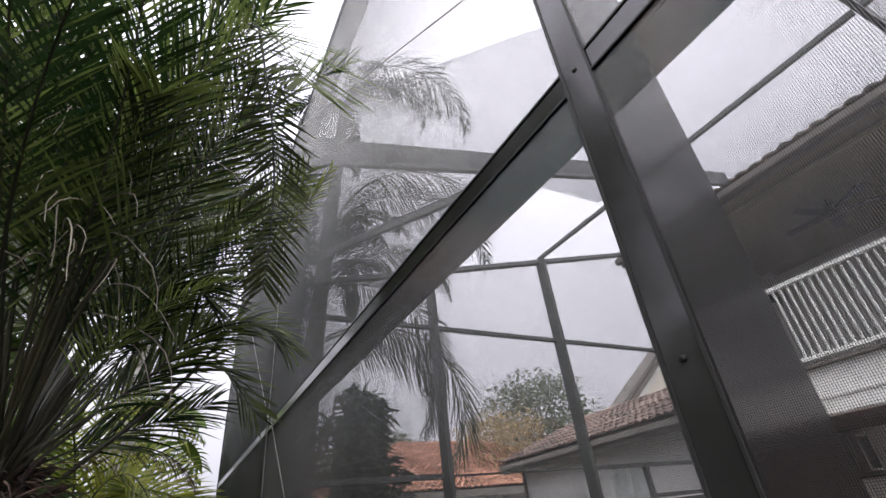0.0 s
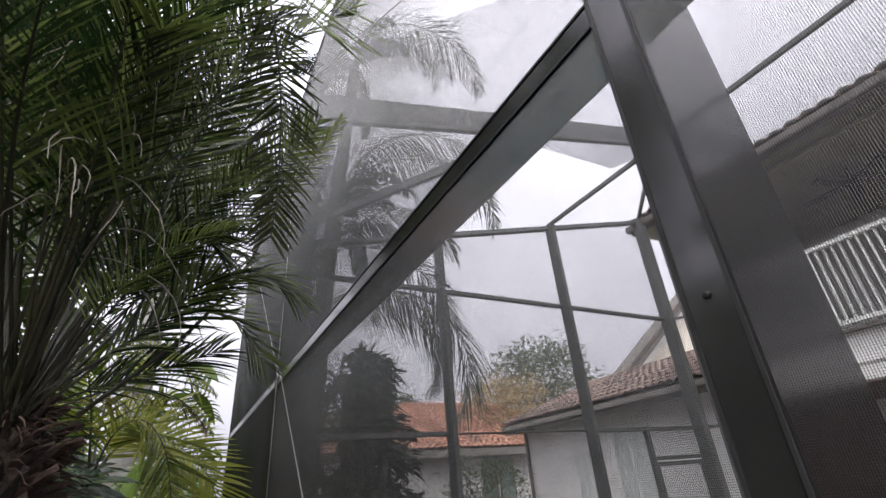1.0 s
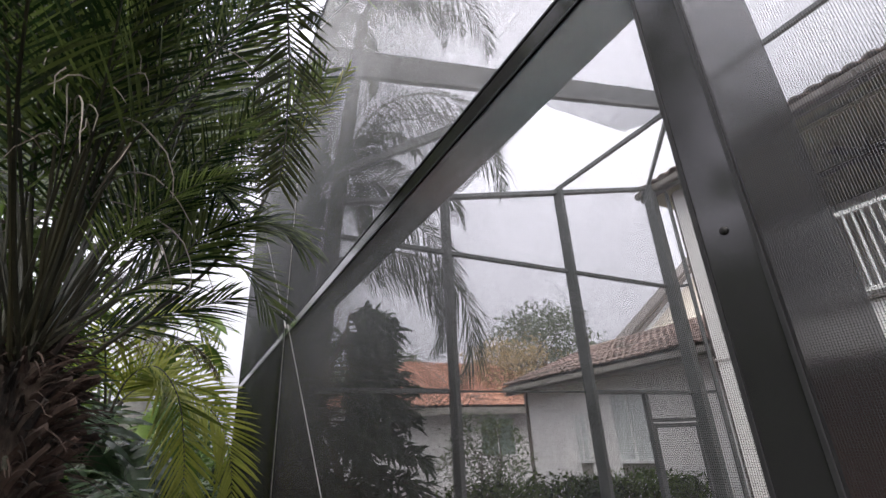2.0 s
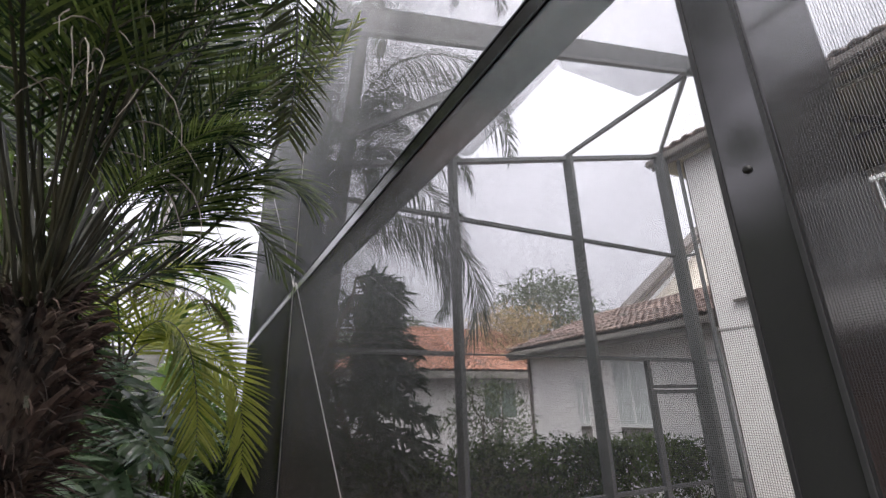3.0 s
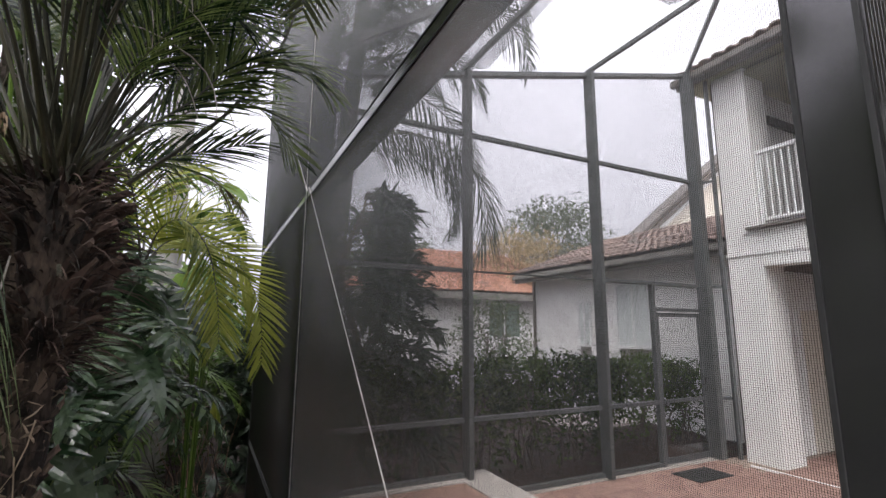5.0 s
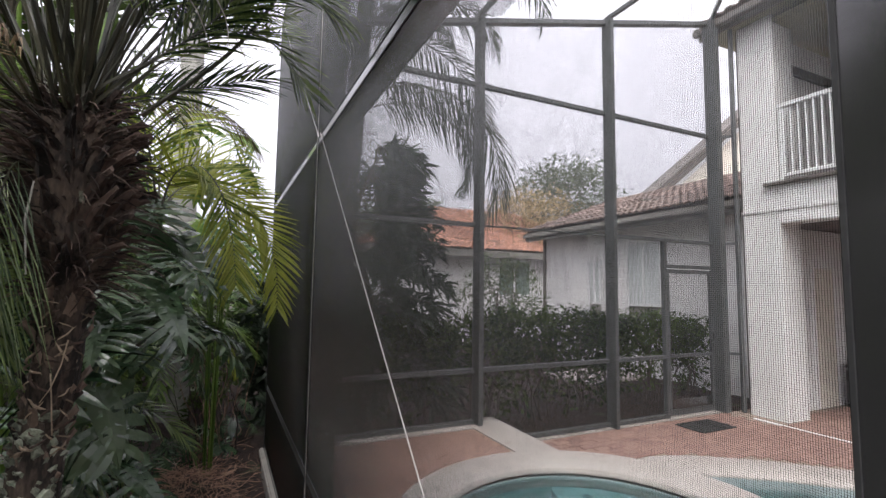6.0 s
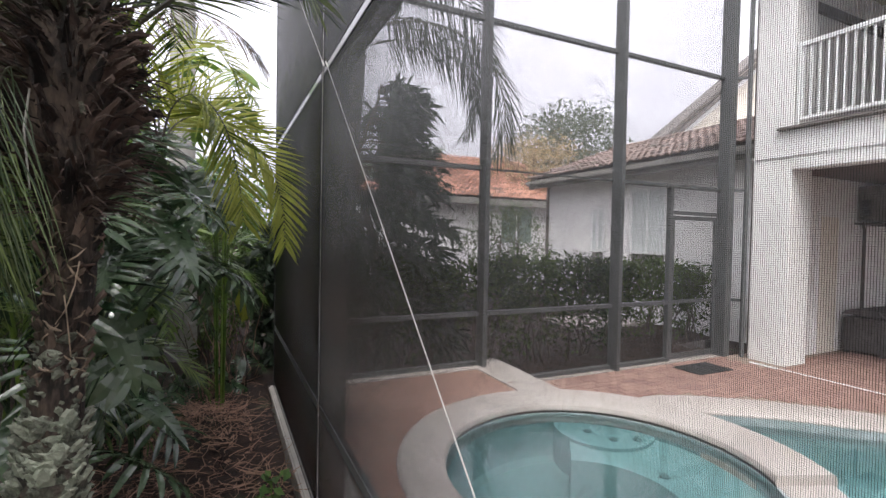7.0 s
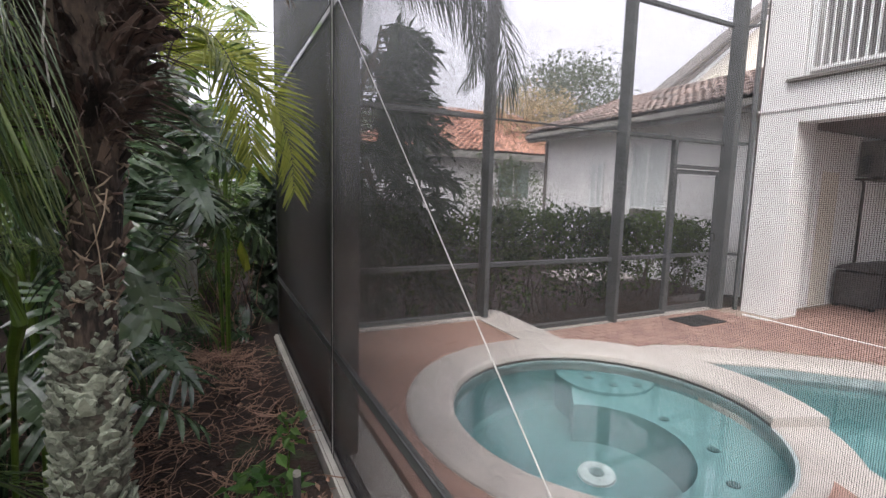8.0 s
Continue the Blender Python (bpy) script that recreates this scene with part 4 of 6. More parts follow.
def frond_along(mat, way, pairs, leaf, width, hang, seed, spread=54.0, start=0.22, stem=0.006, lift=12.0, face=(0.05, -0.12, 1)):
    """A feather leaf whose midrib runs smoothly through the points of way; its upper side looks towards face."""
    rng = random.Random(seed)
    ctl = [Vector(p) for p in way]
    ctl = [ctl[0] * 2 - ctl[1]] + ctl + [ctl[-1] * 2 - ctl[-2]]
    pts = []
    for p0, p1, p2, p3 in zip(ctl, ctl[1:], ctl[2:], ctl[3:]):
        for q in range(6):
            t = q / 6
            pts.append(0.5 * ((2 * p1) + (p2 - p0) * t + (2 * p0 - 5 * p1 + 4 * p2 - p3) * t * t + (3 * p1 - p0 - 3 * p2 + p3) * t ** 3))
    pts.append(ctl[-2])
    n = len(pts) - 1
    verts, faces = [], []
    frames = []
    for i, p in enumerate(pts):
        t = (pts[min(i + 1, n)] - pts[max(i - 1, 0)]).normalized()
        sd = t.cross(Vector(face)).normalized()
        frames.append((t, sd, sd.cross(t)))
        r = stem * (1 - 0.8 * i / n)
        up = frames[-1][2]
        verts += [p + sd * r, p + up * r * 0.8, p - sd * r, p - up * r * 0.8]
        if i:
            k = 4 * i
            faces += [(k - 4 + j, k - 4 + (j + 1) % 4, k + (j + 1) % 4, k + j) for j in range(4)]
    for q in range(2 * pairs):
        s = min(0.995, start + (1 - start) * (q // 2 + rng.uniform(-0.15, 0.15) + 0.5) / pairs)
        i = min(int(s * n), n - 1)
        p = pts[i].lerp(pts[i + 1], s * n - i)
        t, sd, up = frames[i]
        sg = -1 if q % 2 else 1
        a = radians(spread * (1.1 - 0.55 * s) + rng.uniform(-5, 5))
        v = radians(lift + rng.uniform(-12, 12))
        d = (t * math.cos(a) + (sd * sg * math.cos(v) + up * math.sin(v)) * math.sin(a)).normalized()
        ln = leaf * (math.sin(math.pi * (0.20 + 0.70 * (s - start) / (1 - start))) ** 0.6) * rng.uniform(0.88, 1.08)
        wd = d.cross(up + Vector((0, 0, rng.uniform(-0.4, 0.4)))).normalized()
        k = len(verts)
        for m, ww in enumerate((0.55, 1.0, 0.95, 0.7, 0.05)):
            verts += [p - wd * width * ww, p + up * width * 0.25 * (ww > 0.1), p + wd * width * ww]
            d = (d + Vector((0, 0, -hang * (0.35 + 0.35 * m) * rng.uniform(0.7, 1.3)))).normalized()
            p = p + d * (ln / 4)
        for m in range(4):
            b = k + 3 * m
            faces += [(b, b + 1, b + 4, b + 3), (b + 1, b + 2, b + 5, b + 4)]
    me = mesh_of("frond", verts, faces, mat)
    me.materials.append(PETIOLE)
    for f in me.polygons[:4 * n]:
        f.material_index = 1
    return me


def set_frond(me, parent, at, azimuth, roll=0.0, tip=0.0, scale=1.0, name="frond", label="", free=False, wall=False):
    turn = Matrix.Translation(at) @ Matrix.Rotation(radians(azimuth), 4, "Z") @ Matrix.Rotation(radians(-tip), 4, "Y") @ Matrix.Rotation(radians(roll), 4, "X")
    m = turn @ Matrix.Scale(scale, 4)
    if at[0] < -0.1 and at[1] < 5.2 and not free:
        # fronds stop short of the screen wall and keep clear of the footpath
        co = np.empty(len(me.vertices) * 3)
        me.vertices.foreach_get("co", co)
        co = co.reshape(-1, 3)
        for _ in range(6):
            w = co @ np.array(m.to_3x3()).T + np.array(m.translation)
            near = np.hypot(np.hypot(w[:, 0] + 0.45, (w[:, 1] - 0.45) * 0.9), np.clip(np.abs(w[:, 2] - 1.77) - 0.2, 0, 9)).min() < 0.33
            bound = np.where(w[:, 2] < 2.15, -0.52 + 0.150 * (w[:, 1] - 0.5), -0.27 + 0.12 * (w[:, 1] - 1.3))
            if wall and w[:, 0].max() < -0.03 and not near:
                break
            if (w[:, 0] < np.minimum(bound, -0.03)).mean() > 0.985 and w[:, 0].max() < -0.02 and not near:
                break
            scale *= 0.86
            m = turn @ Matrix.Scale(scale, 4)
        else:
            return None
    ob = part(name, me, None, parent, label)
    ob.matrix_basis = parent.matrix_basis.inverted() @ m
    ob.matrix_parent_inverse = Matrix.Identity(4)
    return ob


def leaf_cloud(points, size, per, mat, seed, aspect=2.2, droop=0.2, spread=0.12, name="foliage"):
    """Many small folded leaves scattered round points."""
    rng = random.Random(seed)
    verts, faces = [], []
    for c in points:
        c = Vector(c)
        for _ in range(per):
            p = c + Vector((rng.gauss(0, spread), rng.gauss(0, spread), rng.gauss(0, spread)))
            d = Vector((rng.uniform(-1, 1), rng.uniform(-1, 1), rng.uniform(-0.7, 0.8) - droop)).normalized()
            s = d.cross(Vector((rng.uniform(-1, 1), rng.uniform(-1, 1), 1.2))).normalized()
            u = s.cross(d)
            ln = size * rng.uniform(0.6, 1.3)
            w = ln / aspect / 2
            k = len(verts)
            verts += [p, p + d * ln * 0.45 + s * w + u * w * 0.4, p + d * ln - u * ln * 0.08, p + d * ln * 0.45 - s * w + u * w * 0.4]
            faces += [(k, k + 1, k + 2), (k, k + 2, k + 3)]
    return mesh_of(name, verts, faces, mat)


def limb(a, b, r0, r1, seed, bend=0.08, n=6):
    rng = random.Random(seed)
    a, b = Vector(a), Vector(b)
    ln = (b - a).length
    pts = [a.lerp(b, i / n) + Vector((rng.uniform(-1, 1), rng.uniform(-1, 1), rng.uniform(-1, 1))) * (bend * ln * (0 < i < n) * 0.5) for i in range(n + 1)]
    return pts, [r0 + (r1 - r0) * i / n for i in range(n + 1)]


def split_leaf_mesh(length, lobes, mat, seed, lobe=0.036):
    """A deeply cut leaf, midrib along +x, its lobes bending down."""
    rng = random.Random(seed)
    verts, faces = [], []

    def strip(p, d, ln, w, bend, nseg=4, prof=(0.55, 0.9, 1.0, 0.75, 0.05)):
        up = Vector((0, 0, 1))
        wd = d.cross(up).normalized()
        k = len(verts)
        for i in range(nseg + 1):
            ww = prof[i] * w
            verts.extend([p + wd * ww, p - Vector((0, 0, 0.12 * w)), p - wd * ww])
            d = (d + Vector((0, 0, -bend))).normalized()
            p = p + d * (ln / nseg)
        for i in range(nseg):
            b = k + 3 * i
            faces.extend([(b, b + 1, b + 4, b + 3), (b + 1, b + 2, b + 5, b + 4)])

    strip(Vector((0, 0, 0)), Vector((1, 0, 0.15)).normalized(), length, length * 0.12, 0.14, 4, (1.0, 1.6, 1.4, 0.9, 0.05))
    for i in range(lobes):
        s = (i + 0.3) / lobes
        for sg in (-1, 1):
            a = radians(140 - 105 * s + rng.uniform(-6, 6))
            d = Vector((math.cos(a), sg * math.sin(a), 0.12)).normalized()
            ln = length * (0.56 * math.sin(math.pi * (0.30 + 0.55 * s)) + 0.05) * rng.uniform(0.9, 1.1)
            strip(Vector((length * (0.02 + 0.80 * s), sg * length * 0.05, 0.02 * length - 0.16 * length * s * s)), d, ln, length * lobe * rng.uniform(0.8, 1.2), 0.13 + 0.16 * rng.random())
    return mesh_of("blade", verts, faces, mat)


# a pygmy date palm close to the camera
REACH = ((6, -59, 20), (5, -64, 0), (5, -72, 12), (4, -64, 15), (0, -56, 5), (0, -44, -10))
# fronds that arch towards the screen wall: pairs of leaflets, their length, how far they hang, and the midrib's way
ARCHING = (
    (34, 0.25, 0.10, 46, ((-0.73, 1.76, 2.12), (-0.687, 1.70, 2.50), (-0.628, 1.55, 2.70), (-0.556, 1.35, 2.86), (-0.506, 1.20, 2.99), (-0.45, 1.05, 3.12))),
    (40, 0.14, 0.10, 80, ((-0.72, 1.72, 2.20), (-0.62, 1.45, 2.95), (-0.459, 1.25, 3.40), (-0.396, 1.25, 3.243), (-0.352, 1.27, 3.06), (-0.322, 1.29, 2.93), (-0.292, 1.36, 2.80), (-0.277, 1.41, 2.62), (-0.277, 1.45, 2.50))),
    (34, 0.30, 0.05, 74, ((-0.72, 1.74, 2.2), (-0.58, 1.55, 2.9), (-0.46, 1.36, 3.30), (-0.36, 1.27, 3.24), (-0.294, 1.22, 3.10), (-0.262, 1.20, 3.00))),
    (34, 0.20, 0.34, 52, ((-0.72, 1.76, 2.12), (-0.655, 1.745, 2.20), (-0.50, 1.725, 2.345), (-0.37, 1.715, 2.475), (-0.263, 1.71, 2.515), (-0.167, 1.70, 2.458))),
    (30, 0.20, 0.10, 56, ((-0.72, 1.78, 2.12), (-0.64, 1.80, 2.22), (-0.568, 1.82, 2.312), (-0.418, 1.85, 2.434), (-0.306, 1.87, 2.426), (-0.204, 1.88, 2.302))),
    (34, 0.24, 0.16, 52, ((-0.72, 1.75, 2.13), (-0.699, 1.72, 2.20), (-0.638, 1.70, 2.375), (-0.553, 1.68, 2.543), (-0.455, 1.66, 2.592), (-0.383, 1.65, 2.555))),
    (32, 0.22, 0.20, 52, ((-0.72, 1.76, 2.13), (-0.69, 1.74, 2.18), (-0.59, 1.73, 2.262), (-0.481, 1.72, 2.369), (-0.40, 1.70, 2.475), (-0.301, 1.70, 2.498))),
    (30, 0.19, 0.16, 52, ((-0.72, 1.80, 2.13), (-0.68, 1.82, 2.17), (-0.582, 1.84, 2.222), (-0.458, 1.87, 2.279), (-0.328, 1.90, 2.341))),
    (32, 0.22, 0.16, 50, ((-0.73, 1.80, 2.14), (-0.70, 1.86, 2.30), (-0.62, 1.95, 2.52), (-0.50, 2.05, 2.66), (-0.36, 2.15, 2.66))),
    (34, 0.24, 0.12, 50, ((-0.74, 1.76, 2.15), (-0.72, 1.66, 2.45), (-0.66, 1.50, 2.72), (-0.60, 1.36, 2.84), (-0.56, 1.22, 2.84))),
)


def pygmy_palm():
    palm = thing("palm_tree", "small date palm with shaggy lichen-covered trunk", "palm tree", (-0.77, 1.80, 0.05))
    base = Vector((-0.79, 1.80, 0))
    axis = [(-0.784, 1.80, -0.05), (-0.782, 1.80, 0.5), (-0.780, 1.80, 1.0), (-0.776, 1.80, 1.2), (-0.768, 1.80, 1.36), (-0.744, 1.80, 1.56), (-0.742, 1.80, 1.9), (-0.745, 1.79, 2.14)]

    def at(z):
        for (x0, y0, z0), (x1, y1, z1) in zip(axis, axis[1:]):
            if z <= z1:
                f = (z - z0) / (z1 - z0)
                return Vector((x0 + (x1 - x0) * f, y0 + (y1 - y0) * f, z))
        return Vector(axis[-1])

    def radius(z):
        return 0.062 - 0.017 * max(0.0, min(1.0, (z - 1.10) / 0.3)) + 0.052 * max(0.0, min(1.0, (z - 1.68) / 0.14)) - max(0.0, 0.3 * (z - 2.0))
    zs = [-0.05 + 0.06 * k for k in range(37)]
    for lo, hi, bark, lab in ((0, 22, LICHEN, "dark olive lower trunk"), (21, 37, BARK, "brown fibrous upper trunk")):
        part("trunk", tube([at(z) for z in zs[lo:hi]], [radius(z) * random.uniform(0.93, 1.07) for z in zs[lo:hi]], 18), bark, palm, lab)

    def stub(ln, w, th, lift, mat, name, seed):
        rng = random.Random(seed)
        v, f = [], []
        a = 0.0
        x = z = 0.0
        for i in range(5):
            ww = w * (1.0, 0.85, 0.62, 0.42, 0.16)[i] * rng.uniform(0.9, 1.1)
            v += [q + Vector([rng.uniform(-0.09, 0.09) * w for _ in range(3)]) for q in (Vector((x, -ww, z)), Vector((x - th, 0, z + th * 0.6)), Vector((x, ww, z)), Vector((x + th * 0.8, 0, z - th * 0.3)))]
            a = radians(lift[0] + (lift[1] - lift[0]) * i / 4)
            x, z = x + math.cos(a) * ln / 4, z + math.sin(a) * ln / 4
            if i:
                k = 4 * i
                f += [(k - 4 + j, k - 4 + (j + 1) % 4, k + (j + 1) % 4, k + j) for j in range(4)]
        f.append((16, 17, 18, 19))
        return mesh_of(name, v, f, mat)

    def scale_mesh(w, ln, seed):
        """A blunt shield-shaped leaf scar that stands off the trunk and points upwards."""
        rng = random.Random(seed)
        v, f = [], []
        for z, ww, out, th in ((-0.45, 0.60, -0.002, 0.010), (0.0, 1.0, 0.004, 0.011), (0.40, 1.0, 0.009, 0.009), (0.75, 0.72, 0.014, 0.007), (1.0, 0.30, 0.018, 0.004)):
            z, ww = z * ln * rng.uniform(0.8, 1.2), ww * w * rng.uniform(0.7, 1.3)
            for y, o in ((-ww, -0.006), (-ww * 0.5, 0.001), (ww * 0.5, 0.001), (ww, -0.006)):
                v.append((out + o + rng.uniform(-0.003, 0.003), y * rng.uniform(0.8, 1.2), z + rng.uniform(-0.005, 0.005)))
            v += [(out - th, ww * 0.6, z), (out - th, -ww * 0.6, z)]
        for i in range(4):
            f += [(6 * i + j, 6 * i + (j + 1) % 6, 6 * i + 6 + (j + 1) % 6, 6 * i + 6 + j) for j in range(6)]
        f += [(5, 4, 3, 2, 1, 0), (24, 25, 26, 27, 28, 29)]
        return mesh_of("leaf_scar", v, f, SCALE)

    scales = [scale_mesh(0.010 + 0.004 * (s % 4), 0.024 + 0.005 * (s % 3), s) for s in range(14)]
    husk = [stub(0.070, 0.017, 0.007, (90, 70), BARK, "leaf_base", s + 9) for s in range(5)]
    boots = [stub(0.10, 0.017, 0.009, (78, 30), BOOT, "leaf_base", s + 20) for s in range(6)]
    golden = 137.5
    rq = random.Random(77)
    for row in range(42):
        z = 0.62 + 0.0195 * row
        for k in range(17 if z < 1.26 else 11):
            a = 360 * (k + 0.5 * (row % 2)) / (17 if z < 1.26 else 11) + rq.uniform(-16, 16)
            if 25 < (a % 360) < 155 or z > 1.26 and rq.random() < 0.2:
                continue
            d = Vector((math.cos(radians(a)), math.sin(radians(a)), 0))
            set_frond(rq.choice(scales), palm, at(z) + d * (radius(z) - 0.005) + Vector((0, 0, rq.uniform(-0.012, 0.012))), a, rq.uniform(-40, 40), rq.uniform(-16, 2), rq.uniform(0.6, 1.3) * (1.0 if z < 1.26 else 0.72), "leaf_scar", "grey green lichen-crusted leaf scar", True)
    for k in range(290):
        z = 1.27 + 0.81 * (k / 290) ** 0.8
        a = k * golden + random.uniform(-16, 16)
        d = Vector((math.cos(radians(a)), math.sin(radians(a)), 0))
        set_frond(random.choice(husk if z < 1.70 else boots), palm, at(z) + d * (radius(z) - 0.012), a, random.uniform(-30, 30), random.uniform(-30, 14), random.uniform(0.6, 1.3) * (0.9 if z < 1.64 else 1.0), "leaf_base")
    # pale fibre strips wound aslant round the brown part of the trunk
    for k in range(64):
        z, a, turn = rq.uniform(1.34, 1.70), rq.uniform(-170, 0), rq.choice((-1, 1)) * rq.uniform(20, 50)
        rise, pts = rq.uniform(-0.030, 0.055), []
        for m in range(6):
            b = radians(a + turn * m / 5)
            zz = z + rise * m / 5
            pts.append(at(zz) + Vector((math.cos(b), math.sin(b), 0)) * (radius(zz) + 0.007 + 0.006 * math.sin(m * 1.1)))
        w = rq.uniform(0.0010, 0.0030)
        part("fibre_strip", tube(pts, [w * 0.4, w, w, w * 0.9, w * 0.7, w * 0.2], 5), PALE_FIBRE if k % 2 else BOOT, palm, "pale dry fibre strip")
    for pts in (((-0.716, 1.738, 1.60), (-0.722, 1.728, 1.55), (-0.738, 1.73, 1.50), (-0.756, 1.735, 1.47)), ((-0.742, 1.738, 1.53), (-0.735, 1.73, 1.48), (-0.730, 1.735, 1.40))):
        part("fibre_strip", tube(pts, [0.0016, 0.0014, 0.0013, 0.0010][:len(pts)], 5), PALE_FIBRE, palm, "pale dry fibre strip")
    # loose fibres and dry strings round the head
    v, f = [], []
    for k in range(1300):
        z = random.uniform(1.68, 2.16)
        a = random.uniform(0, 2 * math.pi)
        d = Vector((math.cos(a), math.sin(a), random.uniform(-0.2, 0.9))).normalized()
        p = at(z) + Vector((d.x, d.y, 0)) * radius(z) * 0.9
        ln, w = random.uniform(0.03, 0.15), random.uniform(0.0006, 0.0036)
        sd = d.cross(Vector((random.uniform(-1, 1), random.uniform(-1, 1), 0.3))).normalized() * w
        i = len(v)
        for m in range(4):
            v += [p - sd * (1 - 0.25 * m), p + sd * (1 - 0.25 * m)]
            p = p + d * ln / 3
            d = (d + Vector((0, 0, -0.3))).normalized()
        f += [(i + 2 * m, i + 2 * m + 1, i + 2 * m + 3, i + 2 * m + 2) for m in range(3)]
    tagged(part("fibre_mat", mesh_of("fibre_mat", v, f, BOOT), BOOT, palm, "loose dry palm fibres"), kind="stuff")
    kinds = {r: [frond_mesh(PALM, ln, r, dr, 44, 0.27, 0.0040, hg * 0.6, 31 * i + s, stem=0.0052, start=0.40, fan=6.0) for s in range(2)] for i, (r, ln, dr, hg) in enumerate(((84, 1.35, 42, 0.10), (68, 1.45, 62, 0.14), (50, 1.45, 78, 0.18), (30, 1.35, 82, 0.24), (8, 1.20, 78, 0.34), (-18, 1.05, 60, 0.5)))}
    plan = []
    for k in range(76):
        a = k * golden + 20
        r = (84, 84, 84, 68, 68, 68, 68, 50, 50, 50, 50, 30, 30, 30, 8, 8, -18)[min(16, int(k / 4.5))]
        plan.append((a + random.uniform(-14, 14), r))
    head = Vector((-0.76, 1.79, 2.06))
    for a, r in plan:
        toward = abs((a - (-75) + 180) % 360 - 180)
        if r < 40 and toward < 42:
            continue
        if r < 60 and toward < 24:
            continue
        if r < 60 and abs((a - 5 + 180) % 360 - 180) < 62 or r < 40 and abs((a - 65 + 180) % 360 - 180) < 50:
            continue
        d = Vector((math.cos(radians(a)), math.sin(radians(a)), 0))
        set_frond(random.choice(kinds[r]), palm, head + d * 0.05 + Vector((0, 0, 0.02 * (r / 40))), a, random.uniform(-25, 25), random.uniform(-6, 6), random.uniform(0.85, 1.12))
    # single fronds that stand out
    set_frond(kinds[68][0], palm, head, -40, 20, 10, 1.1)
    set_frond(kinds[84][1], palm, head, -70, -10, 2, 1.15)
    set_frond(kinds[84][0], palm, head, -110, 15, -4, 1.15)
    set_frond(kinds[68][1], palm, head, -135, 15, 0, 1.1)
    for az, roll, tip, sc in ((-20, -15, 2, 1.25), (25, -10, -6, 1.1), (-35, 10, 4, 1.25), (40, 5, 0, 1.1), (-50, -20, 0, 1.2), (0, 0, 6, 1.3), (-12, 25, -8, 1.2), (60, -12, -4, 1.15), (78, 10, -8, 1.2), (52, 20, -12, 1.1), (95, -15, -2, 1.2), (14, -18, -2, 1.25), (66, 0, -16, 1.1), (-80, 12, 6, 1.2), (-100, -14, 10, 1.25), (-125, 18, 6, 1.2), (-150, -10, 4, 1.2), (170, 12, 6, 1.2), (130, -14, 0, 1.2), (110, 10, 4, 1.25), (-25, 30, 14, 1.1), (-62, -26, 12, 1.15)):
        set_frond(kinds[84][0 if roll > 0 else 1], palm, head + Vector((0.02, 0, 0.03)), az, roll, tip, sc, wall=True)
    # long fronds that reach towards the screen wall
    reach = [frond_mesh(PALM, ln, r, dr, 44, 0.26, 0.0040, 0.06, 501 + i, stem=0.005, start=0.28, fan=5.0) for i, (ln, r, dr) in enumerate(((1.30, 84, 45), (0.78, 62, 95), (1.1, 78, 55), (0.62, 48, 80), (1.5, 74, 30), (1.75, 80, 18), (1.9, 76, 22)))]
    for k, az, roll in REACH:
        set_frond(reach[k], palm, head + Vector((0.04, 0, 0.02)), az, roll, 0, 1.0, free=True)
    for k, (pairs, leaf, hang, spread, way) in enumerate(ARCHING):
        part("frond", frond_along(OLIVE if k == 1 else PALM, way, pairs, leaf, 0.0046 if k == 2 else 0.0040, hang * 0.6, 900 + k, spread, 0.40 if k != 1 else 0.50, face=(0.1, -0.95, 0.3) if k == 1 else (0.1, -0.70, 0.70)), None, palm)
    part("frond", frond_along(PALM_LIME, ((-0.62, 1.80, 2.14), (-0.42, 1.80, 2.36), (-0.29, 1.76, 2.58), (-0.223, 1.74, 2.806), (-0.115, 1.72, 3.01), (-0.048, 1.68, 3.162)), 26, 0.085, 0.0022, 0.12, 931, 34, 0.45, face=(0.5, -0.6, 0.5)), None, palm, "young light green frond")
    hung = frond_mesh(ARECA, 0.42, -10, 60, 26, 0.55, 0.0030, 1.1, 401, spread=50, lift=0, stem=0.004)
    for az, dx, dy, z, sc in ((240, -0.08, -0.04, 1.98, 0.6), (170, -0.06, 0.10, 2.02, 1.0), (222, -0.09, -0.05, 2.00, 0.7), (200, -0.10, 0.0, 2.0, 0.95), (175, -0.10, 0.03, 1.98, 1.0), (150, -0.08, 0.06, 2.02, 1.1), (215, -0.14, -0.03, 1.94, 0.9), (195, -0.17, 0.02, 1.96, 1.0), (235, -0.12, -0.06, 1.92, 0.8)):
        set_frond(hung, palm, at(z) + Vector((dx, dy, 0)), az, random.uniform(-15, 15), -18, sc, "frond", "old hanging frond with thin leaflets", True)
    for k, way in enumerate((((-0.78, 1.72, 2.02), (-0.86, 1.66, 2.04), (-0.95, 1.61, 1.96), (-1.02, 1.57, 1.82)),
                             ((-0.80, 1.74, 1.98), (-0.88, 1.70, 1.97), (-0.97, 1.67, 1.88), (-1.04, 1.65, 1.74)),
                             ((-0.79, 1.70, 1.96), (-0.85, 1.65, 1.94), (-0.91, 1.61, 1.84), (-0.94, 1.58, 1.72)),
                             ((-0.80, 1.80, 2.02), (-0.90, 1.80, 2.02), (-1.0, 1.80, 1.9), (-1.08, 1.80, 1.72)))):
        part("frond", frond_along(STRAND, way, 16, 0.40, 0.0013, 0.30, 960 + k, 46, 0.15, 0.003, face=(0.0, -0.5, 0.85)), None, palm, "old hanging frond with thin leaflets")
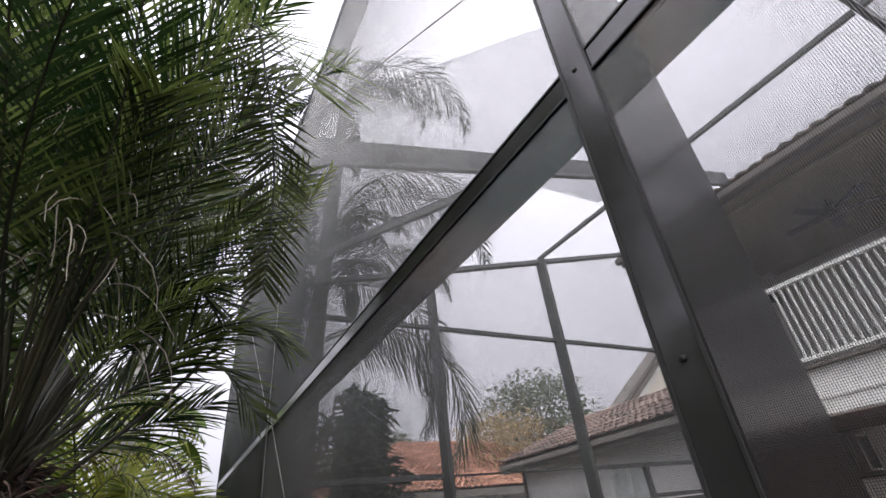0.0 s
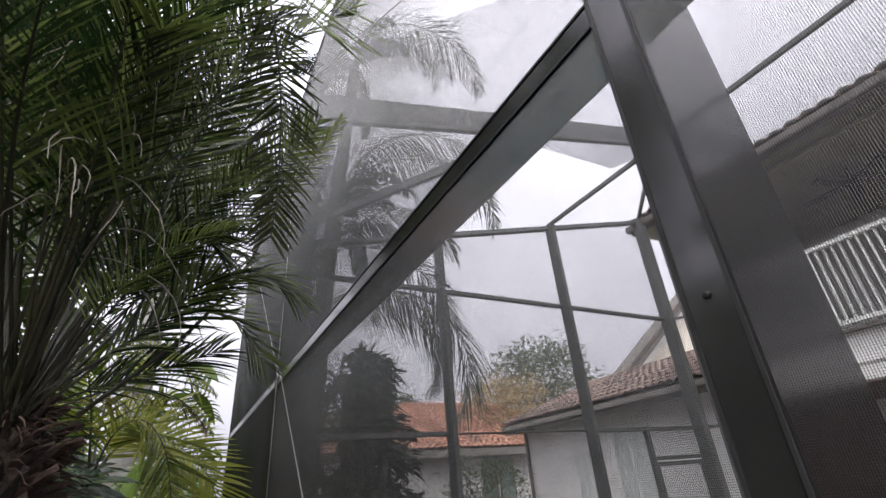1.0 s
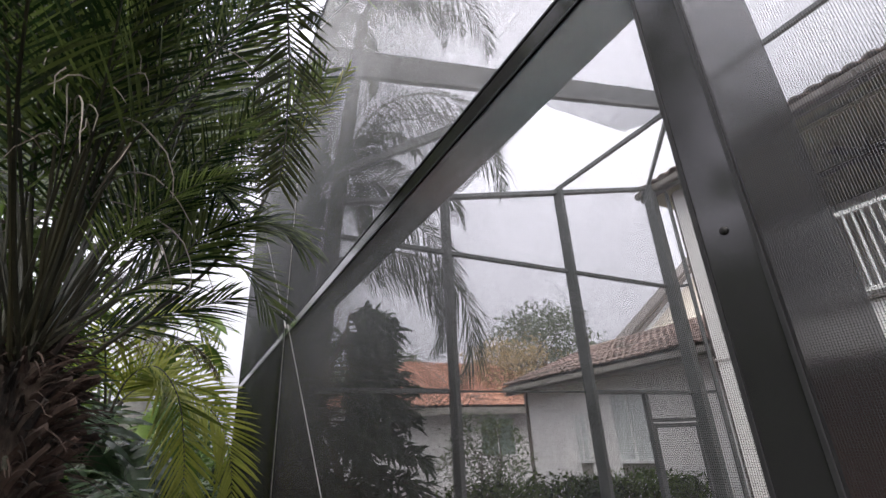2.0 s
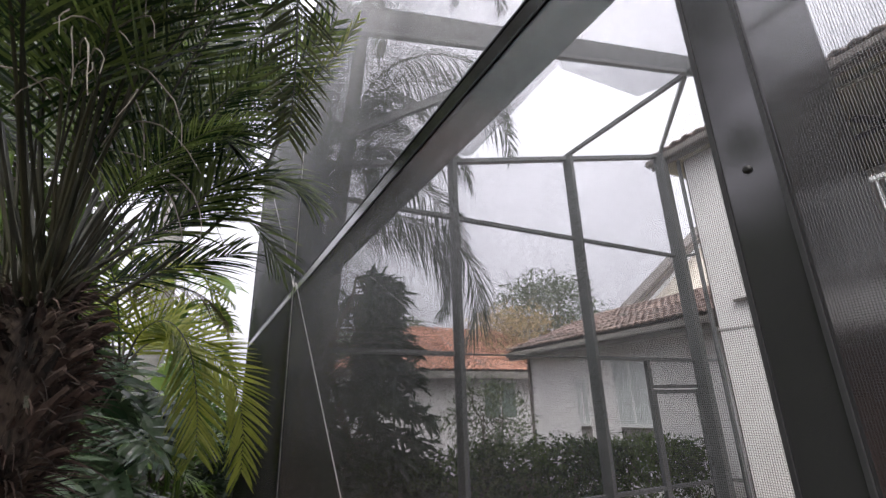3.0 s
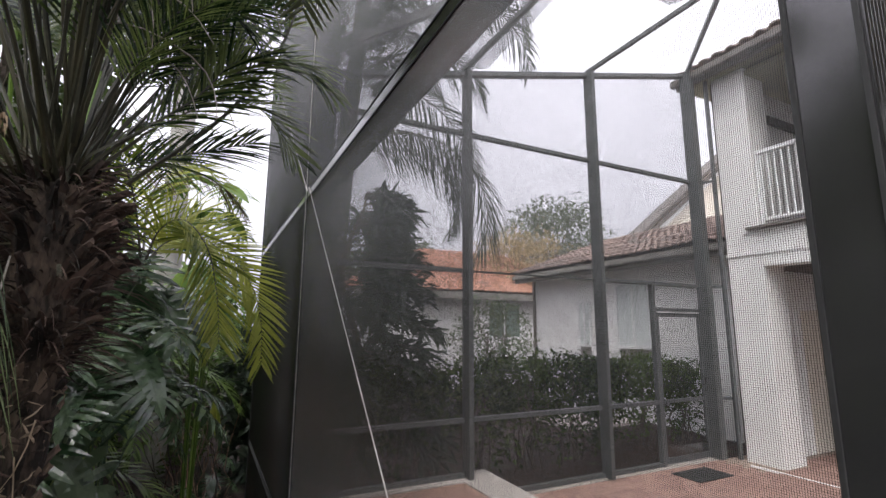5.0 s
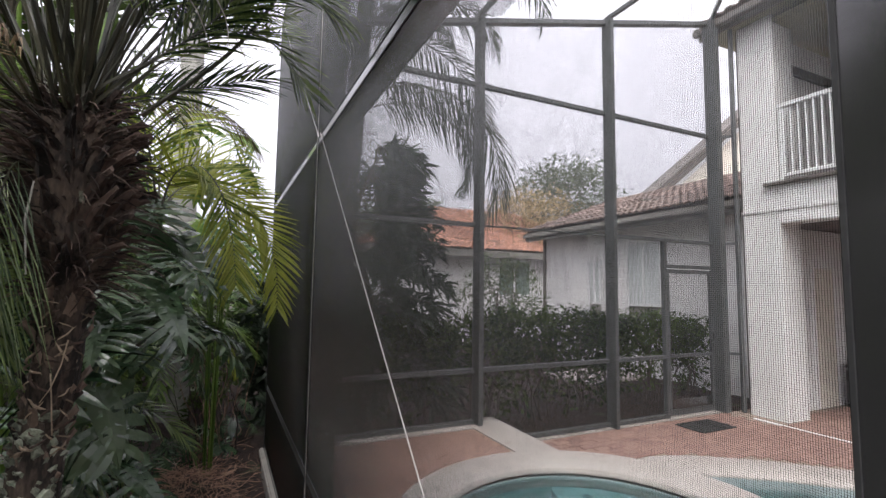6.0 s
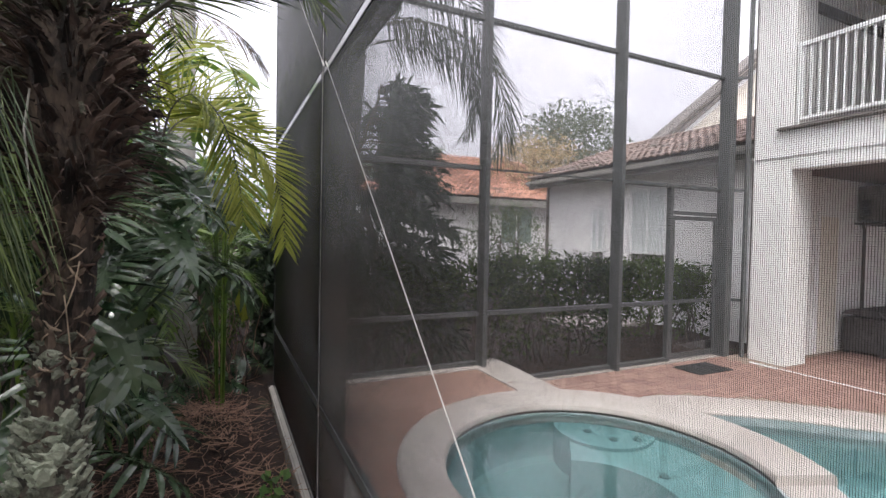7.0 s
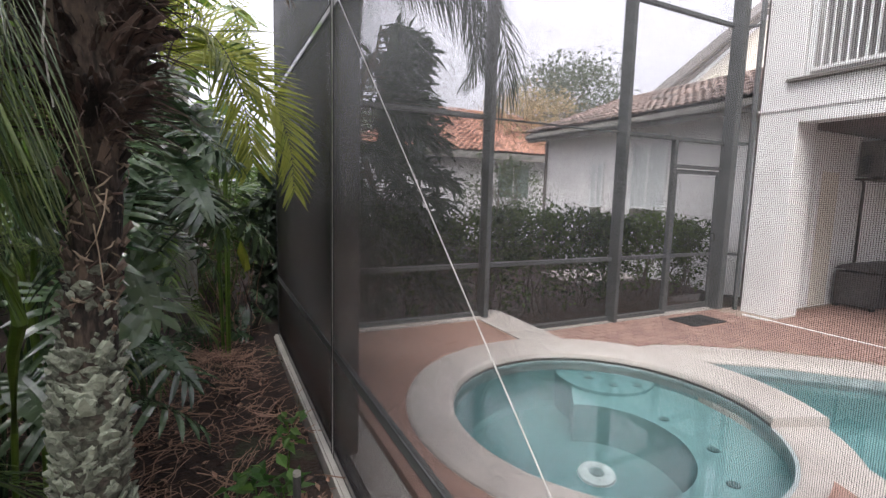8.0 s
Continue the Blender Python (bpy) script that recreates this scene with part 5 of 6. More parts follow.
    for k, (leaf, way) in enumerate(((0.34, ((-0.79, 1.74, 2.00), (-0.84, 1.68, 2.02), (-0.865, 1.65, 1.95), (-0.875, 1.64, 1.82), (-0.88, 1.64, 1.74))),
                                     (0.32, ((-0.79, 1.74, 1.96), (-0.81, 1.68, 1.97), (-0.825, 1.66, 1.90), (-0.835, 1.65, 1.80), (-0.845, 1.65, 1.72))),
                                     (0.36, ((-0.82, 1.78, 1.98), (-0.90, 1.74, 1.99), (-0.93, 1.72, 1.92), (-0.95, 1.71, 1.78))))):
        part("frond", frond_along(STRAND, way, 17, leaf, 0.0012, 0.26, 980 + k, 46, 0.22, 0.0030, face=(0.2, -0.8, 0.4)), None, palm, "old hanging frond with thin leaflets")
    dead = frond_mesh(DEAD, 0.8, 30, 110, 36, 0.2, 0.003, 0.6, 402, spread=40, lift=0, stem=0.006, start=0.3)
    for az, tip in ((-150, 0), (160, 10), (110, -10), (-100, 20), (20, 25)):
        set_frond(dead, palm, head, az, random.uniform(-20, 20), tip, 0.8, "frond", "dry tan dead frond")
    rs = random.Random(55)
    for k in range(96):
        a = rs.uniform(0, 2 * math.pi) if k % 3 == 0 else radians(rs.uniform(-165, -35))
        p = head + Vector((0.25 * math.cos(a) * rs.random(), 0.25 * math.sin(a) * rs.random(), rs.uniform(0.40, 1.15)))
        d = Vector((math.cos(a), math.sin(a), rs.uniform(0.0, 0.8))).normalized()
        pts = [p]
        for m in range(8):
            p = p + d * rs.uniform(0.04, 0.075)
            d = (d + Vector((rs.uniform(-0.2, 0.2), rs.uniform(-0.2, 0.2), -0.28))).normalized()
            pts.append(p)
        if max(q.x + 0.5 - 0.2 * (q.y - 0.5) for q in pts) > 0 or min((q - Vector((-0.45, 0.45, 1.8))).length for q in pts) < 0.4:
            continue
        part("dry_string", tube(pts, [0.0018] * 6 + [0.0014, 0.0011, 0.0008], 4), STRING, palm, "curled dry tan leaf string")
    # a pale dead stalk and a pale torn stub on the head
    part("dry_stalk", tube([(-0.775, 1.66, 1.93), (-0.782, 1.655, 1.85), (-0.772, 1.65, 1.74)], [0.0016, 0.0022, 0.0015], 6), PALE_BARK, palm, "pale dead leaf stalk")
    part("torn_stub", bar((-0.70, 1.675, 1.920), (-0.694, 1.668, 1.893), 0.009, 0.004, (0, -1, 0.2), 0.0015), LICHEN, palm, "pale torn leaf stub")
    return palm


pygmy_palm()


def areca(at, label, stems, fronds, seed, mat=PALM_LIME, size=1.0, name="palm_shrub", high=None, steep=4):
    """A clump of thin canes with feather leaves."""
    rng = random.Random(seed)
    pl = thing(name, label, "palm", at)
    at = Vector(at)
    kinds = [frond_mesh(mat, 1.25 * size, r, dr, 40, 0.30 * size, 0.0065 * size, hg, seed * 7 + i, spread=62, lift=24, stem=0.007) for i, (r, dr, hg) in enumerate(((78, 60, 0.10), (62, 85, 0.14), (45, 100, 0.2), (25, 95, 0.26)))]
    for s in range(stems):
        a = 2 * math.pi * s / stems + rng.uniform(-0.3, 0.3)
        top = at + Vector((0.22 * math.cos(a), 0.22 * math.sin(a), (rng.uniform(0.55, 1.15) if high is None else rng.uniform(*high)) * size))
        pts, rr = limb(at + Vector((0.07 * math.cos(a), 0.07 * math.sin(a), 0)), top, 0.014, 0.010, seed + s, 0.03)
        part("cane", tube(pts, rr, 8), BROAD, pl, "yellow green ringed cane")
        for k in range(fronds):
            set_frond(rng.choice(kinds[:steep]), pl, top, math.degrees(a) + 360 * k / fronds + rng.uniform(-30, 30), rng.uniform(-20, 20), rng.uniform(-8, 8), rng.uniform(0.8, 1.1))
    return pl


arch_palm = thing("palm_shrub", "young areca palm with arching yellow green fronds", "palm", (-1.12, 3.42, 0.06))
part("cane", tube([(-1.12, 3.42, 0.05), (-1.05, 3.38, 0.9), (-0.88, 3.25, 1.6), (-0.72, 3.12, 2.08)], [0.012, 0.010, 0.009, 0.007], 8), ARECA, arch_palm, "yellow green ringed cane")
for k, (pairs, leaf, width, way) in enumerate((
        (74, 0.26, 0.0075, ((-0.72, 3.12, 2.05), (-0.67, 3.18, 2.18), (-0.585, 3.2, 2.25), (-0.487, 3.2, 2.258), (-0.375, 3.2, 2.198), (-0.231, 3.2, 2.056), (-0.155, 3.2, 1.835), (-0.140, 3.18, 1.60))),
        (50, 0.28, 0.0070, ((-0.72, 3.12, 2.05), (-0.66, 3.05, 2.25), (-0.55, 2.98, 2.30), (-0.44, 2.92, 2.16), (-0.38, 2.9, 1.92), (-0.36, 2.88, 1.72))),
        (38, 0.30, 0.0070, ((-0.72, 3.14, 2.06), (-0.74, 3.3, 2.45), (-0.66, 3.5, 2.72), (-0.50, 3.66, 2.78), (-0.34, 3.8, 2.62))),
        (36, 0.30, 0.0070, ((-0.74, 3.16, 2.05), (-0.85, 3.4, 2.40), (-1.0, 3.7, 2.56), (-1.1, 3.95, 2.40))),
        (36, 0.28, 0.0070, ((-0.72, 3.14, 2.06), (-0.78, 3.05, 2.42), (-0.86, 2.92, 2.60), (-0.95, 2.8, 2.50))),
        (36, 0.28, 0.0070, ((-0.72, 3.16, 2.06), (-0.62, 3.45, 2.30), (-0.48, 3.75, 2.22), (-0.36, 4.0, 1.95))))):
    part("frond", frond_along(PALM_LIME, way, pairs, leaf, width * 0.78, 0.05, 770 + k, 58, 0.12, face=((0.12, -0.85, 0.45), (0.1, -0.75, 0.6))[min(k, 1)]), None, arch_palm)
areca((-1.25, 3.35, 0.06), "tall areca palm clump with upright green fronds", 3, 5, 44, ARECA, 1.25, high=(2.3, 2.6), steep=2)
areca((-1.75, 4.3, 0.06), "areca palm clump with green fronds", 5, 6, 5, ARECA, 1.15)
areca((-2.3, 2.7, 0.06), "areca palm clump with green fronds", 5, 6, 8, ARECA, 1.2)
areca((-1.95, 1.95, 0.06), "areca palm clump with drooping green fronds", 4, 6, 13, ARECA, 1.0)
areca((-1.35, 6.4, 0.06), "areca palm clump with bright green fronds", 6, 6, 21, BROAD, 1.35)


def philodendron(at, n, seed, size, label, reach=0.5, high=0.9, mat=SPLIT, low=0.75, root=None):
    rng = random.Random(seed)
    pl = thing("split_leaf_plant", label, "plant", at, group="split-leaf plants")
    at = Vector(at)
    blades = [split_leaf_mesh(size * s, 10, mat, seed + i) for i, s in enumerate((1.0, 0.85, 0.7))]
    for k in range(n):
        a = k * 137.5 + rng.uniform(-20, 20)
        f = (k + 0.5) / n
        d = Vector((math.cos(radians(a)), math.sin(radians(a)), 0))
        tip = at + d * reach * (0.35 + 0.65 * f) + Vector((0, 0, high * (1.15 - low * f) * rng.uniform(0.85, 1.1)))
        foot = (Vector(root) if root else at) + d * 0.03
        pts = [foot, foot.lerp(tip, 0.12) + Vector((0, 0, tip.z * 0.45)), foot.lerp(tip, 0.5) + Vector((0, 0, tip.z * 0.32)), tip]
        rr = [0.007, 0.006, 0.005, 0.003]
        leaf = set_frond(rng.choice(blades), pl, tip, a + rng.uniform(-15, 15), rng.uniform(-20, 20), rng.uniform(-55, -15), rng.uniform(0.85, 1.15), "leaf_blade")
        part("leaf_stalk", tube(pts, rr, 6), mat, pl)
    return pl


philodendron((-0.80, 2.72, 0.06), 16, 4, 0.40, "split-leaf philodendron with dark glossy leaves", 0.30, 1.78, low=0.36, root=(-1.02, 2.85, 0.05))
philodendron((-0.74, 3.25, 0.06), 12, 51, 0.34, "split-leaf philodendron with dark glossy leaves", 0.24, 1.72, low=0.22, root=(-1.08, 3.05, 0.05))
philodendron((-1.45, 3.2, 0.06), 14, 15, 0.45, "split-leaf philodendron with dark glossy leaves", 0.5, 1.5)
philodendron((-1.40, 3.7, 0.06), 14, 19, 0.45, "split-leaf philodendron with dark glossy leaves", 0.5, 1.6)
philodendron((-0.95, 4.1, 0.06), 11, 9, 0.40, "split-leaf philodendron with dark glossy leaves", 0.34, 1.7, low=0.45)
philodendron((-1.25, 1.75, 0.06), 11, 29, 0.40, "split-leaf philodendron with bright green leaves", 0.36, 1.0, BROAD)
philodendron((-0.46, 5.0, 0.06), 15, 37, 0.46, "tall split-leaf philodendron with bright green leaves", 0.30, 2.95, BROAD, low=0.55)
for x, y, n, sz, h, seed in ((-0.95, 5.1, 9, 0.26, 0.36, 23), (-0.62, 5.35, 9, 0.24, 0.40, 31), (-0.30, 5.75, 8, 0.24, 0.46, 33), (-1.2, 4.6, 9, 0.30, 0.6, 35)):
    philodendron((x, y, 0.06), n, seed, sz, "low split-leaf philodendron with dark leaves", 0.26, h)
# broad-lobed leaves on arching stalks beside the palm, and a thick green stalk
aroid = thing("split_leaf_plant", "split-leaf plant with broad-lobed hanging dull green leaves", "plant", (-1.02, 2.45, 0.06), group="split-leaf plants")
for k, (tip, az, down, roll, size) in enumerate((((-0.80, 2.50, 1.36), -38, -58, 12, 0.30), ((-0.86, 2.62, 1.30), -5, -40, -15, 0.28), ((-0.62, 3.0, 1.95), -60, -40, 15, 0.36), ((-0.72, 3.05, 2.10), -110, -35, -10, 0.36))):
    set_frond(split_leaf_mesh(size, 6, SPLIT, 300 + k, 0.075), aroid, Vector(tip), az, roll, down, 1.0, "leaf_blade", "", True)
    foot = Vector((-1.02, 2.45, 0.05))
    part("leaf_stalk", tube([foot, foot.lerp(Vector(tip), 0.3) + Vector((-0.05, 0, 0.35)), foot.lerp(Vector(tip), 0.75) + Vector((-0.03, 0, 0.25)), tip], [0.010, 0.008, 0.006, 0.003], 6), SPLIT, aroid)
part("leaf_stalk", tube([(-1.20, 2.62, 0.05), (-1.13, 2.50, 0.8), (-1.00, 2.12, 1.17), (-0.945, 2.0, 1.28), (-0.958, 2.0, 1.385), (-1.03, 2.03, 1.47)], [0.010, 0.010, 0.014, 0.016, 0.015, 0.011], 10), BROAD, aroid, "thick yellow green stalk")
# a tangle of dry stalks and one yellowed leaf by the screen wall
rt = random.Random(91)
tangle = thing("dry_bush", "tangle of dry brown stalks beside the screen wall", "dry stalks", (-0.34, 5.55, 0.06))
for k in range(34):
    p = Vector((-0.36 + rt.uniform(-0.22, 0.18), 5.5 + rt.uniform(-0.25, 0.3), 0.05))
    q = p + Vector((rt.uniform(-0.45, 0.20), rt.uniform(-0.3, 0.2), rt.uniform(0.45, 1.15)))
    q.x = min(q.x, -0.06)
    part("stalk", tube(*limb(p, q, rt.uniform(0.004, 0.009), 0.002, 700 + k, 0.14, 5), 5), TWIG, tangle)
part("yellow_leaf", mesh_of("yellow_leaf", [(-0.30, 5.5, 1.12), (-0.335, 5.49, 1.0), (-0.27, 5.48, 0.80), (-0.215, 5.5, 0.83), (-0.24, 5.51, 0.98), (-0.262, 5.47, 0.95)], [(0, 1, 5), (1, 2, 5), (2, 3, 5), (3, 4, 5), (4, 0, 5)], PALM_LIME), PALM_LIME, tangle, "yellowed hanging leaf")

# leaf litter, twigs, seedlings, a sprinkler riser
rng = random.Random(12)
v, f = [], []
for k in range(6000):
    x, y = rng.uniform(-1.8, -0.07), rng.uniform(1.4, 5.6)
    a, ln, w = rng.uniform(0, 2 * math.pi), rng.uniform(0.04, 0.30), rng.uniform(0.0008, 0.0036)
    if noise.noise((x * 2.6, y * 2.6, 4.0)) + 0.35 * noise.noise((x * 9, y * 9, 1.0)) < rng.uniform(-0.22, 0.34) - 2.2 * max(0.0, 1 - ((x + 0.62) / 0.42) ** 2 - ((y - 4.45) / 0.6) ** 2):
        continue
    heap = 0.16 * max(0.0, 1 - ((x + 0.62) / 0.42) ** 2 - ((y - 4.45) / 0.6) ** 2)
    p = Vector((x, y, ground_height(x, y) + rng.uniform(0.0, 0.03) + heap))
    d = Vector((math.cos(a), math.sin(a), rng.uniform(-0.1, 0.35))).normalized()
    i = len(v)
    for m in range(4):
        sd = d.cross(Vector((0, 0, 1))).normalized() * w
        v += [p - sd, p + Vector((0, 0, w * 1.4)), p + sd]
        p = p + d * ln / 3
        p.z = max(p.z, ground_height(p.x, p.y) + 0.004)
        d = (d + Vector((rng.uniform(-0.7, 0.7), rng.uniform(-0.7, 0.7), rng.uniform(-0.3, 0.2)))).normalized()
    for m in range(3):
        b = i + 3 * m
        f += [(b, b + 1, b + 4, b + 3), (b + 1, b + 2, b + 5, b + 4)]
tagged(part("twig_litter", mesh_of("twig_litter", v, f, TWIG), TWIG), "tangle of dry reddish brown twigs on the ground", "twigs", kind="stuff")
pts = [(rng.uniform(-1.8, -0.08), rng.uniform(1.4, 5.6)) for _ in range(200)]
tagged(part("dry_leaves", leaf_cloud([(x, y, ground_height(x, y) + 0.02) for x, y in pts], 0.055, 5, TWIG, 5, 2.4, 0.0, 0.05), TWIG), "fallen dry brown leaves on the ground", "leaf litter", kind="stuff")
for i, (x, y) in enumerate(((-0.40, 2.62), (-0.22, 2.95), (-0.46, 2.38), (-0.30, 2.5))):
    z = ground_height(x, y)
    sd = thing("seedling", "small bright green broad-leaved seedling", "seedling", (x, y, z), group="seedlings")
    part("stem", tube([(x, y, z), (x + 0.01, y, z + 0.14), (x, y + 0.01, z + 0.26)], [0.005, 0.004, 0.003], 6), BROAD, sd)
    part("leaves", leaf_cloud([(x, y, z + 0.2), (x + 0.03, y, z + 0.27), (x - 0.03, y + 0.02, z + 0.24)], 0.095, 7, BRIGHT, i, 1.8, 0.15, 0.035), BRIGHT, sd)
rx, ry = -0.255, 2.42
riser = thing("sprinkler_riser", "black sprinkler riser pipe with a pale cap ring", "sprinkler", (rx, ry, 0.05))
part("pipe", tube([(rx, ry, 0.0), (rx, ry, 0.47)], [0.016, 0.016], 12), BLACK, riser)
part("cap_ring", tube([(rx, ry, 0.471), (rx, ry, 0.487)], [0.0165, 0.0155], 14), FASCIA, riser, "pale plastic ring")


# ---- trees and shrubs beyond ----
def hedge_shrub(x, y, w, h, seed):
    rng = random.Random(seed)
    s = thing("hedge_shrub", "clipped dark green hedge shrub with bare stems", "hedge", (x, y, -0.02), group="hedge shrubs")
    for k in range(7):
        px, py = x + rng.uniform(-w * 0.25, w * 0.25), y + rng.uniform(-0.12, 0.12)
        pts, rr = limb((px, py, -0.05), (px + rng.uniform(-0.3, 0.3), py + rng.uniform(-0.15, 0.15), h * 0.8), 0.016, 0.006, seed * 9 + k, 0.12)
        part("stem", tube(pts, rr, 5), DARK_BARK, s)
    pts = [(x + rng.uniform(-w / 2, w / 2), y + rng.uniform(-0.32, 0.32), h * (0.42 + 0.55 * rng.random() ** 0.8)) for _ in range(150)]
    pts += [(x + rng.uniform(-w / 2, w / 2), y + rng.uniform(-0.25, 0.25), h * rng.uniform(0.08, 0.42)) for _ in range(20)]
    part("foliage", leaf_cloud(pts, 0.075, 18, HEDGE, seed, 1.9, 0.1, 0.062), HEDGE, s)


for i, x in enumerate((1.75, 2.65, 3.5, 4.35)):
    hedge_shrub(x, 5.85, 1.05, 1.40 + 0.02 * (i % 2), 40 + i)
hedge_shrub(5.15, 6.15, 0.85, 1.36, 47)
hedge_shrub(6.05, 6.2, 0.95, 1.36, 48)
hedge_shrub(6.95, 6.1, 0.85, 1.28, 49)


def leaf_tufts(points, ways, size, per, mat, seed, droop=0.14, aspect=4.0):
    """Long narrow leaves that spread from points along a way, like a loose brush, and hang at their tips."""
    rng = random.Random(seed)
    verts, faces = [], []
    for c, way in zip(points, ways):
        for _ in range(per):
            d = (way + Vector((rng.gauss(0, 0.55), rng.gauss(0, 0.55), rng.gauss(0.0, 0.5)))).normalized()
            p = c + Vector((rng.gauss(0, 0.03), rng.gauss(0, 0.03), rng.gauss(0, 0.03)))
            s = d.cross(Vector((rng.uniform(-0.6, 0.6), rng.uniform(-0.6, 0.6), 1))).normalized()
            u = s.cross(d)
            ln = size * rng.uniform(0.65, 1.25)
            w = ln / aspect / 2
            k = len(verts)
            mid, tip = p + d * ln * 0.5, p + d * ln - Vector((0, 0, droop * ln * rng.uniform(0.5, 1.2)))
            verts += [p, mid + s * w + u * w * 0.5, mid - u * w * 0.2, mid - s * w + u * w * 0.5, tip]
            faces += [(k, k + 1, k + 2), (k, k + 2, k + 3), (k + 1, k + 4, k + 2), (k + 2, k + 4, k + 3)]
    return mesh_of("foliage", verts, faces, mat)


def dark_evergreen(x, y, seed):
    """A narrow evergreen on a winding trunk: drooping sprays of long leaves, a gap under its top."""
    rng = random.Random(seed)
    t = thing("evergreen_tree", "dark narrow evergreen tree with long drooping leaves", "tree", (x, y, 0))
    stem = [Vector((x + dx, y, z)) for dx, z in ((-0.10, -0.1), (-0.12, 0.8), (-0.20, 1.6), (-0.42, 2.3), (-0.44, 2.65), (-0.30, 3.05), (-0.18, 3.35), (-0.14, 3.62))]
    part("trunk", tube(stem, [0.07, 0.06, 0.05, 0.038, 0.032, 0.026, 0.018, 0.008], 8), DARK_BARK, t)

    def on(z):
        for a, b in zip(stem, stem[1:]):
            if z <= b.z:
                return a.lerp(b, (z - a.z) / (b.z - a.z))
        return stem[-1]

    def reach(z):
        ks = ((0.3, 1.0), (1.2, 0.98), (1.7, 0.86), (2.3, 0.82), (2.7, 0.80), (3.0, 0.70), (3.3, 0.54), (3.7, 0.30))
        for (z0, r0), (z1, r1) in zip(ks, ks[1:]):
            if z <= z1:
                return r0 + (r1 - r0) * (z - z0) / (z1 - z0)
        return 0.15
    for k in range(120):
        z = 0.30 + 3.32 * (k / 120)
        a = k * 2.4 + rng.uniform(-0.4, 0.4)
        if z > 2.1 and k % 3:
            a = rng.uniform(-0.75, 0.75)
        if z > 2.1 and math.cos(a) < (0.7 if z < 3.15 else -0.1):
            continue
        d = Vector((math.cos(a), math.sin(a), rng.uniform(-0.05, 0.35))).normalized()
        ln = reach(z) * rng.uniform(0.66, 1.05) - 0.06
        p0 = on(z)
        if d.x > 0.3:
            ln += (x - p0.x) * 0.8
        pts = [p0 + d * ln * s / 6 + Vector((0, 0, -0.30 * ln * (s / 6) ** 2)) for s in range(7)]
        br = part("branch", tube(pts, [0.011 - 0.0013 * i for i in range(7)], 4), DARK_BARK, t)
        ways = [(pts[min(i + 1, 6)] - pts[i - 1]).normalized() for i in range(2, 7)]
        part("foliage", leaf_tufts(pts[2:], ways, 0.25, 11, DARKTREE, seed * 100 + k), DARKTREE, br)
    return t


dark_evergreen(1.50, 6.3, 3)


def broad_tree(x, y, h, crown, mat, label, seed, clumps=160, leaf=0.16, per=26, low=0.45, z0=0.0, trunk_r=0.12):
    rng = random.Random(seed)
    t = thing("tree", label, "tree", (x, y, z0))
    part("trunk", tube(*limb((x, y, z0 - 0.2), (x + rng.uniform(-0.2, 0.2), y, z0 + h * 0.7), trunk_r, trunk_r * 0.4, seed, 0.06), 8), DARK_BARK, t)
    pts = []
    for k in range(clumps):
        a, b = rng.uniform(0, 2 * math.pi), rng.random() ** 0.45
        zf = rng.random()
        rad = crown * b * math.sin(math.pi * (0.12 + 0.8 * zf)) ** 0.6
        pts.append(Vector((x + rad * math.cos(a), y + rad * math.sin(a), z0 + h * (low + (1 - low) * zf) + 0.1 * crown * noise.noise((k * 0.7, seed, 0)))))
    for p in pts[::9]:
        o = Vector((x, y, z0 + h * rng.uniform(low * 0.8, 0.7)))
        part("limb", tube(*limb(o, p, trunk_r * 0.35, 0.008, seed + int(p.z * 99), 0.10, 4), 5), DARK_BARK, t)
    part("crown", leaf_cloud(pts, leaf, per, mat, seed, 2.0, 0.15, crown * 0.10), mat, t)
    return t


broad_tree(0.55, 6.5, 1.8, 0.8, DARKTREE, "dark dense evergreen shrub behind the screen", 67, 150, 0.16, 30, 0.03, 0.0, 0.04)
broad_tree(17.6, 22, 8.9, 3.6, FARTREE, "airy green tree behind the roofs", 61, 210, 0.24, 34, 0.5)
broad_tree(10.4, 15.4, 5.3, 2.3, RUSTY, "tree with rusty orange brown leaves by the roof", 62, 260, 0.14, 22, 0.60, 0.0)
broad_tree(5.1, 9.3, 2.5, 0.95, GARDEN, "thin dull green shrub by the house wall", 63, 80, 0.10, 15, 0.35, 0.0, 0.03)
broad_tree(5.9, 9.9, 2.4, 0.75, GARDEN, "thin dull green shrub by the house wall", 64, 60, 0.10, 14, 0.35, 0.0, 0.025)
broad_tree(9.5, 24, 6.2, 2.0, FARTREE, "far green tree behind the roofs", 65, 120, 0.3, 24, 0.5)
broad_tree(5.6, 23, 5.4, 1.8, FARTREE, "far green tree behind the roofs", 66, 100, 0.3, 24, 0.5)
broad_tree(-2.6, 8.2, 3.3, 1.8, BROAD, "broad-leaved garden tree with bright leaves", 71, 200, 0.20, 26, 0.1)
# the next two stand out of view; heights set for reflections in the mesh
broad_tree(-5.2, 6.0, 4.0, 2.4, HEDGE, "dense tree with dark leaves added round the garden", 72, 240, 0.20, 30, 0.05)
broad_tree(-5.4, 2.4, 3.9, 2.0, HEDGE, "dense tree with dark leaves added round the garden", 73, 200, 0.20, 28, 0.05)
broad_tree(-0.6, 10.5, 2.7, 1.6, BROAD, "low bright green garden tree", 74, 130, 0.18, 26, 0.1)
broad_tree(-3.8, 12.0, 4.4, 2.4, HEDGE, "dense tree with dark leaves added round the garden", 75, 200, 0.26, 28, 0.05)


